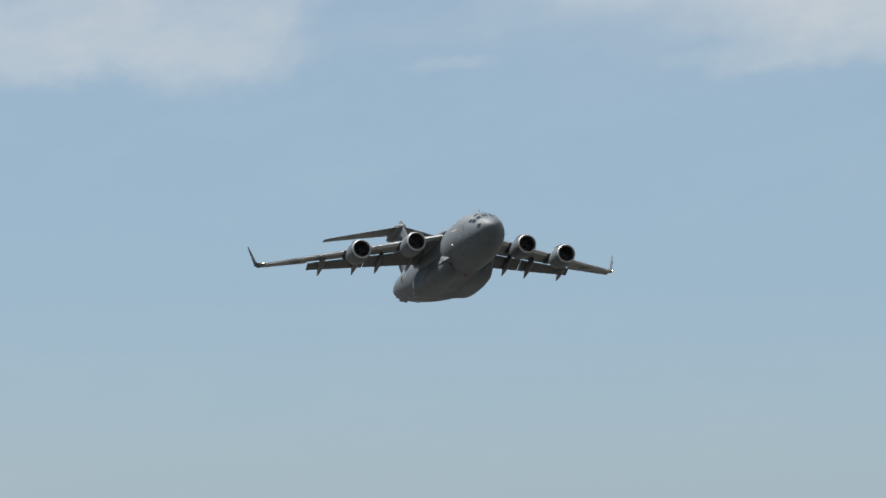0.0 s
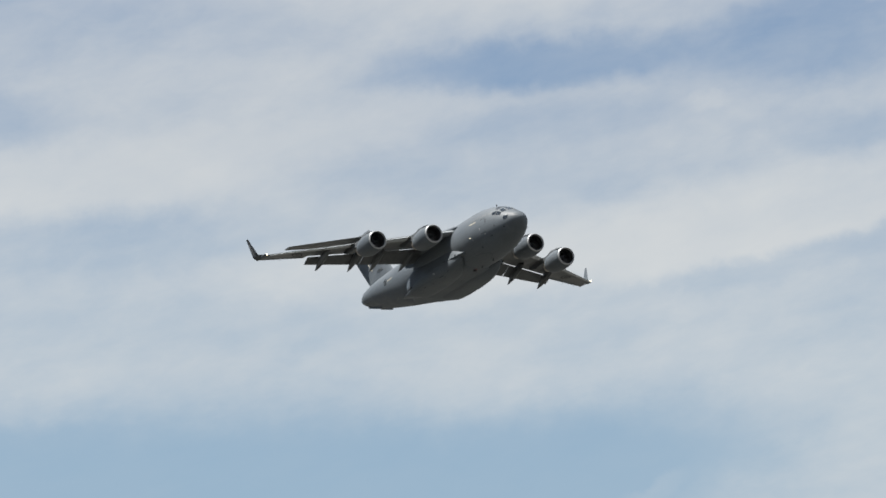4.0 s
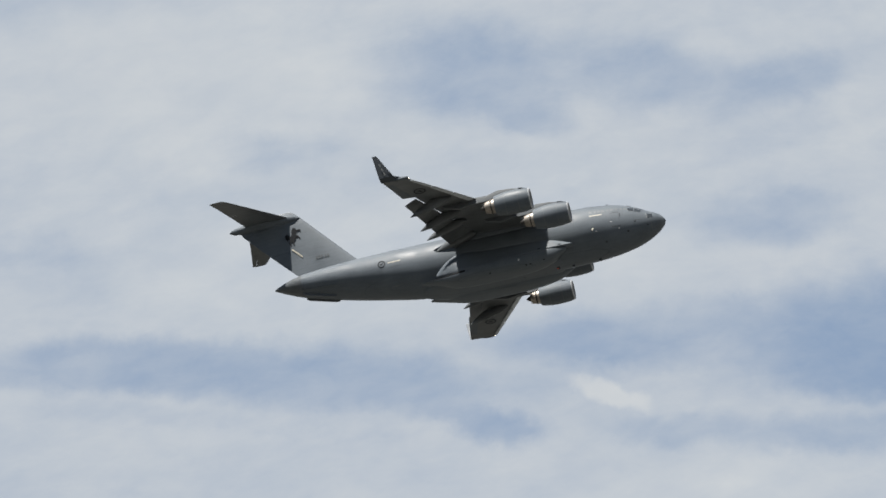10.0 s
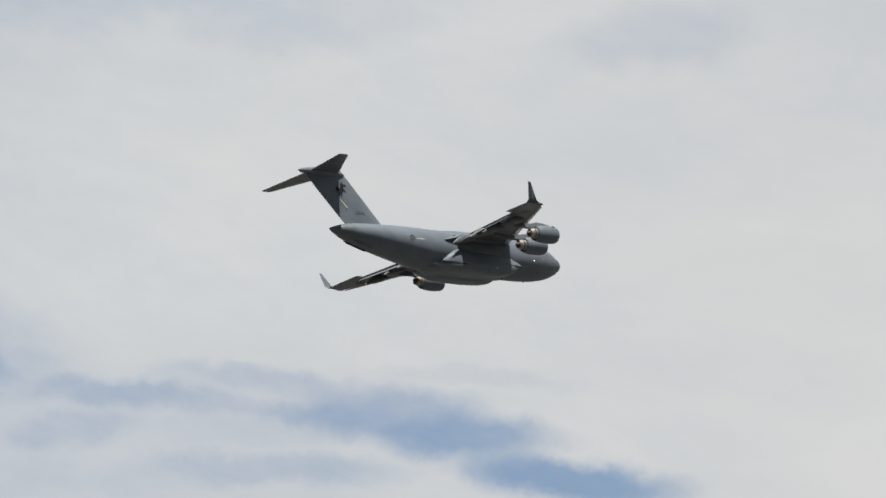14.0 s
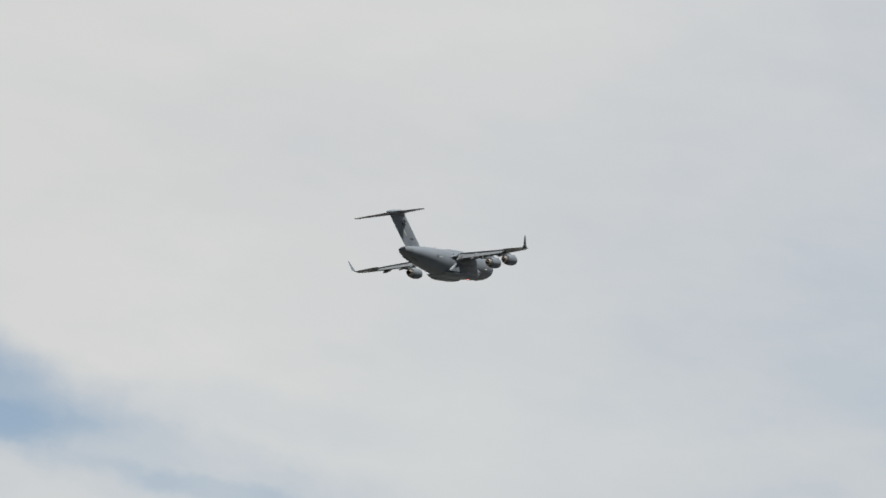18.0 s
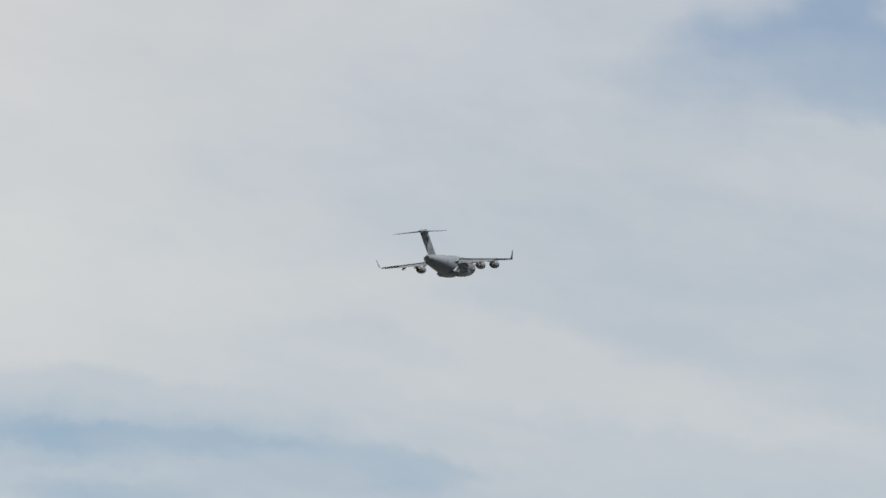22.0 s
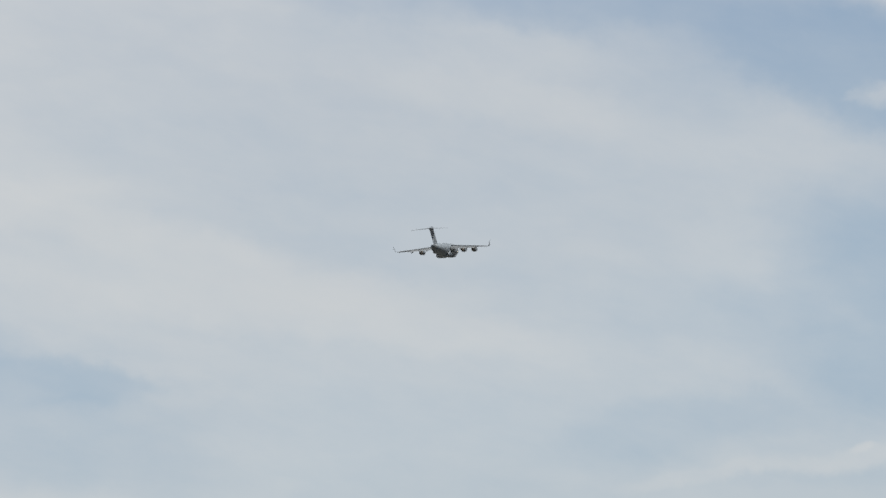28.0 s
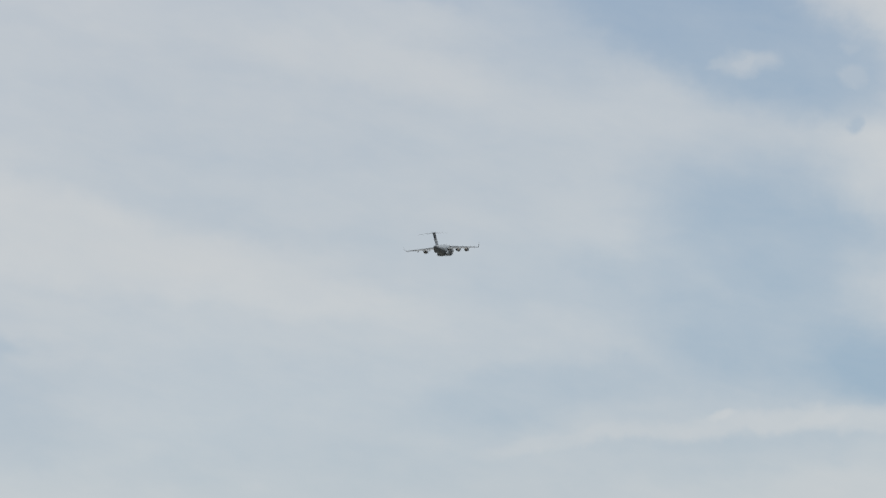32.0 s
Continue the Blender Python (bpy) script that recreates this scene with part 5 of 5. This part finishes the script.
def fuselage_fittings():
    for side in (1, -1):
        sk = side_skin(side)
        # ring badge and its pale bar on the rear side
        bm = bmesh.new()
        for inner, outer in ((0.006, 0.024),):
            loops = [[sk(34.74 + r * math.cos(i * math.tau / 32), 0.74 + r * math.sin(i * math.tau / 32), o) for i in range(32)]
                     for r, o in ((0.47, inner), (0.47, outer), (0.355, outer), (0.355, inner))]
            loft(loops, True, False, bm)
        ring = part("ring_badge", bm, MARK, fuselage, "low-visibility dark ring badge")
        shape = [(-0.2, -0.05), (-0.08, 0.06), (0.03, 0.1), (0.14, 0.2), (0.2, 0.14), (0.13, 0.04), (0.05, -0.1), (-0.05, -0.19), (-0.07, -0.06)]
        part("badge_shape", loft([[sk(34.74 - x, 0.74 + y, o) for x, y in shape] for o in (0.006, 0.024)]), MARK, ring)
        side_patch("pale_bar", PALE, side, 32.35, 33.95, 0.64, 0.76, label="pale yellow bar")
        # unreadable lettering above the forward door, with a pale bar under it
        for k, w in enumerate((0.42, 0.3, 0.36, 0.5, 0.28, 0.4, 0.36, 0.3, 0.46)):
            s0 = 4.3 + 0.5 * k + (0.1 if k > 3 else 0.0)
            side_patch("lettering_bar", MARK_FAINT, side, s0, s0 + w * 0.8, 1.22 + 0.012 * k, 1.52 + 0.012 * k, deep=0.008, steps=2)
        side_patch("pale_bar", PALE, side, 7.2, 8.75, 0.84, 0.97, label="pale bar")
        # forward door outline, steps and small plates
        for s0, s1, z0, z1 in ((5.25, 5.3, -0.9, 0.9), (6.15, 6.2, -0.9, 0.9), (5.25, 6.2, 0.9, 0.95), (5.25, 6.2, -0.95, -0.9)):
            side_patch("door_joint", MARK_SOFT, side, s0, s1, z0, z1, deep=0.004, steps=2)
        for s0, s1, z0, z1 in ((32.6, 32.66, -2.0, 0.1), (34.0, 34.06, -2.0, 0.1), (32.6, 34.06, 0.1, 0.15), (32.6, 34.06, -2.05, -2.0)):
            side_patch("door_joint", MARK_FAINT, side, s0, s1, z0, z1, deep=0.004, steps=2, slant=-0.05)
        side_patch("dark_plate", MARK_SOFT, side, 5.1, 5.22, 0.2, 0.75, deep=0.01, steps=2)
        for s0, z0, w in ((6.2, -0.35, 0.14), (5.4, -1.25, 0.12), (8.15, -1.2, 0.14)):
            side_patch("white_stencil", LENS_CLEAR, side, s0, s0 + w, z0, z0 + 0.1, deep=0.008, steps=2)
        for s0, z0 in ((4.4, -1.75), (3.4, -0.7), (7.2, -2.5), (2.0, -1.2)):
            side_patch("vent", MARK_SOFT, side, s0, s0 + 0.2, z0, z0 + 0.18, deep=0.006, steps=2)
        # lamp that shines from the forward side
        dome("landing_lamp", LAMP_WHITE, sk(8.64, -0.85, 0.02), 0.055, fuselage, "lit round lamp in the forward side", (1, 0.5, 1))
        # rear side ledge and the plates below the ramp
        rows_a = [sk(s, 0.57 - (45.2 - s) * 0.14, 0.01) for s in (40.9, 42.3, 43.8, 45.2)]
        rows_b = [p + Vector((0, side * 0.16, -0.03)) for p in rows_a]
        rows_c = [p + Vector((0, side * 0.02, -0.1)) for p in rows_a]
        part("side_ledge", loft([[a, b, c2] for a, b, c2 in zip(rows_a, rows_b, rows_c)]), GREY, fuselage)
        loops = []
        for y in (0.86, 0.94):
            loops.append([at(45.3, side * y, 0.5), at(45.3, side * y, 0.2), at(44.9, side * y, 0.0), at(41.7, side * y, -0.93), at(41.2, side * y, -0.95), at(41.2, side * y, -0.6)])
        part("ventral_strake", loft(loops), GREY_DARK, craft, "dark plate below the rear ramp")
        # wing-root fillet behind the trailing edge
        rings = []
        for s, w, h, z in ((24.6, 0.55, 0.6, 1.75), (25.6, 0.6, 0.42, 1.45), (26.6, 0.5, 0.28, 1.25), (27.6, 0.3, 0.15, 1.08), (28.1, 0.06, 0.05, 1.0)):
            y = 3.1 + (0.25 if s < 26 else 0.2)
            rings.append([at(s, side * (y + w * math.cos(i * math.tau / 14)), z + h * math.sin(i * math.tau / 14)) for i in range(14)])
        part("wing_root_fillet", loft(rings), GREY, craft)
        # forward wing-root fairing
        rings = []
        for s, w, h, z in ((13.0, 0.05, 0.05, 2.1), (13.9, 0.3, 0.34, 2.05), (15.2, 0.5, 0.6, 1.98), (17.0, 0.62, 0.8, 1.95), (20.0, 0.66, 0.9, 1.95), (23.5, 0.6, 0.8, 1.9), (25.4, 0.4, 0.5, 1.7)):
            rings.append([at(s, side * (2.75 + w * math.cos(i * math.tau / 18)), z + h * math.sin(i * math.tau / 18)) for i in range(18)])
        part("wing_root_fairing", loft(rings), GREY, craft)
    # belly fairing between the gear pods
    rings = []
    for s, w, z in ((12.6, 0.8, -3.42), (13.6, 2.0, -3.46), (15.5, 2.9, -3.6), (19.0, 3.2, -3.72), (24.0, 3.2, -3.74), (27.0, 2.9, -3.64), (29.0, 2.3, -3.5), (30.4, 1.2, -3.36)):
        rings.append([at(s, w * math.cos(math.pi * i / 14), z + 0.75 * (1 - abs(math.sin(math.pi * i / 14)) ** 0.5)) for i in range(15)] + [at(s, -w * 0.5, -2.6), at(s, w * 0.5, -2.6)])
    part("belly_fairing", loft(rings), GREY, craft)
    # crown: wing box cover, blade antennas, refuelling slot
    rings = []
    for s, w, h in ((13.6, 0.3, 0.03), (15.0, 1.6, 0.14), (17.2, 2.4, 0.3), (20.0, 2.6, 0.36), (23.5, 2.5, 0.3), (25.5, 1.6, 0.16), (26.8, 0.3, 0.03)):
        rings.append([at(s, w * math.cos(math.pi * i / 12), 3.43 - (3.43 - math.sqrt(max(0.0, 3.43 ** 2 - (w * math.cos(math.pi * i / 12)) ** 2))) + h * math.sin(math.pi * i / 12)) for i in range(13)]
                     + [at(s, -w * 0.6, 2.6), at(s, w * 0.6, 2.6)])
    part("wing_box_cover", loft(rings), GREY, craft)
    for s, z, h in ((6.6, 3.28, 0.2), (9.9, 3.42, 0.3), (30.0, 3.43, 0.34), (35.5, 3.4, 0.28)):
        part("blade_antenna", loft([[at(s + dx * k, y, z + hh) for dx, y in ((0, 0), (0.16, 0.025), (0.36, 0), (0.16, -0.025))] for hh, k in ((-0.05, 1.0), (h, 0.6))]), MARK_SOFT, craft)
    for s, h in ((8.5, 0.3), (11.8, 0.26), (18.0, 0.3)):
        top, bottom, wide = body_at(s)
        part("blade_antenna", loft([[at(s + dx * k, y, bottom + 0.03 - hh) for dx, y in ((0, 0), (0.16, 0.025), (0.36, 0), (0.16, -0.025))] for hh, k in ((-0.05, 1.0), (h, 0.6))]), MARK_SOFT, craft)
    for side in (1, -1):
        for s in (3.05, 3.4):
            p = side_skin(side)(s, -0.55, 0.0)
            part("air_probe", loft([[p + Vector((dx, side * (0.16 + 0.012 * math.cos(i * math.tau / 6)), 0.012 * math.sin(i * math.tau / 6))) for i in range(6)] for dx in (-0.1, 0.28)]), RUBBER, fuselage)


def build_beacon():
    """A turning beacon below the fuselage: a dark drum with one bright window."""
    bm = bmesh.new()
    n = 20
    loft([[Vector((r * math.cos(i * math.tau / n), r * math.sin(i * math.tau / n), z)) for i in range(n)] for z, r in ((0.08, 0.17), (-0.13, 0.17), (-0.18, 0.12), (-0.2, 0.02))], bm=bm)
    drum = part("beacon", bm, RUBBER, craft, "turning red beacon below the fuselage")
    drum.matrix_basis = Matrix.Translation(at(13.75, -0.25, -3.5))
    for y in (0.06, -0.07):
        part("beacon_hood", loft([[Vector((x, y + d, z)) for x, z in ((0.1, 0.06), (0.265, 0.06), (0.265, -0.14), (0.1, -0.14))] for d in (0.0, 0.01)]), RUBBER, drum)
    lens = bmesh.new()
    loft([[Vector((r * math.cos(radians(a)), r * math.sin(radians(a)), z)) for z, r in ((0.04, 0.165), (0.04, 0.175), (-0.12, 0.175), (-0.12, 0.165))] for a in (-18, -9, 0, 9, 18)], bm=lens)
    part("beacon_window", lens, LAMP_RED, drum, "glowing red window")
    return drum


BEACON = build_beacon()


def pod_fittings(pod, side):
    """Door joints, vents and a black skin for the shade in the pod's rear slot."""
    def face(s, a, out=0.01):
        return pod_point(s, side, a, out)

    def strip(name, mat, s0, s1, a0, a1, n=4, deep=0.012, label=""):
        loop = [(s0 + (s1 - s0) * k / n, a0) for k in range(n)] + [(s1, a0 + (a1 - a0) * k / n) for k in range(n)] \
            + [(s1 + (s0 - s1) * k / n, a1) for k in range(n)] + [(s0, a1 + (a0 - a1) * k / n) for k in range(n)]
        part(name, loft([[face(s, a, 0.004) for s, a in loop], [face(s, a, 0.004 + deep) for s, a in loop]]), mat, pod, label)

    for s in (16.2, 19.6, 23.0):
        strip("door_joint", MARK_SOFT, s, s + 0.04, -70, -8, 6, 0.004)
    # slot between the shoulder's end and the pod: its shade, laid on as black skin
    rings = []
    for k in range(13):
        s = 24.6 + 5.4 * k / 12
        angles = [-6 + 9 * i for i in range(10)]
        rings.append([face(s, a, 0.012) for a in angles] + [face(s, a, -0.06) for a in reversed(angles)])
    part("rear_slot_shade", loft(rings), MARK, pod, "black skin for the shade in the pod's rear slot")
    for s, a in ((14.9, -50), (16.6, -56), (17.1, -56), (21.6, -58)):
        strip("vent", MARK, s, s + 0.2, a, a + 7, 2, 0.008)
    strip("white_stencil", LENS_CLEAR, 17.9, 18.02, -16, -6, 2, 0.008)
    sh = [(s, *interpolate(SHOULDER, s)) for s in (12.7, 13.05, 15.2, 15.5)]
    for a, b in ((sh[0], sh[1]), (sh[2], sh[3])):
        pts = [at(s, side * (ye - 0.12 + 0.1), ze + 0.1 + 0.06 * q) for s, top, ye, ze, bulge in (a, b) for q in (0, 1)]
        part("vent", flat_patch([pts[0], pts[2], pts[3], pts[1]], (0, side, 0.8), 0.03), MARK, pod)


fuselage_fittings()
for pod, side in zip(SPONSONS, (1, -1)):
    pod_fittings(pod, side)


motions()
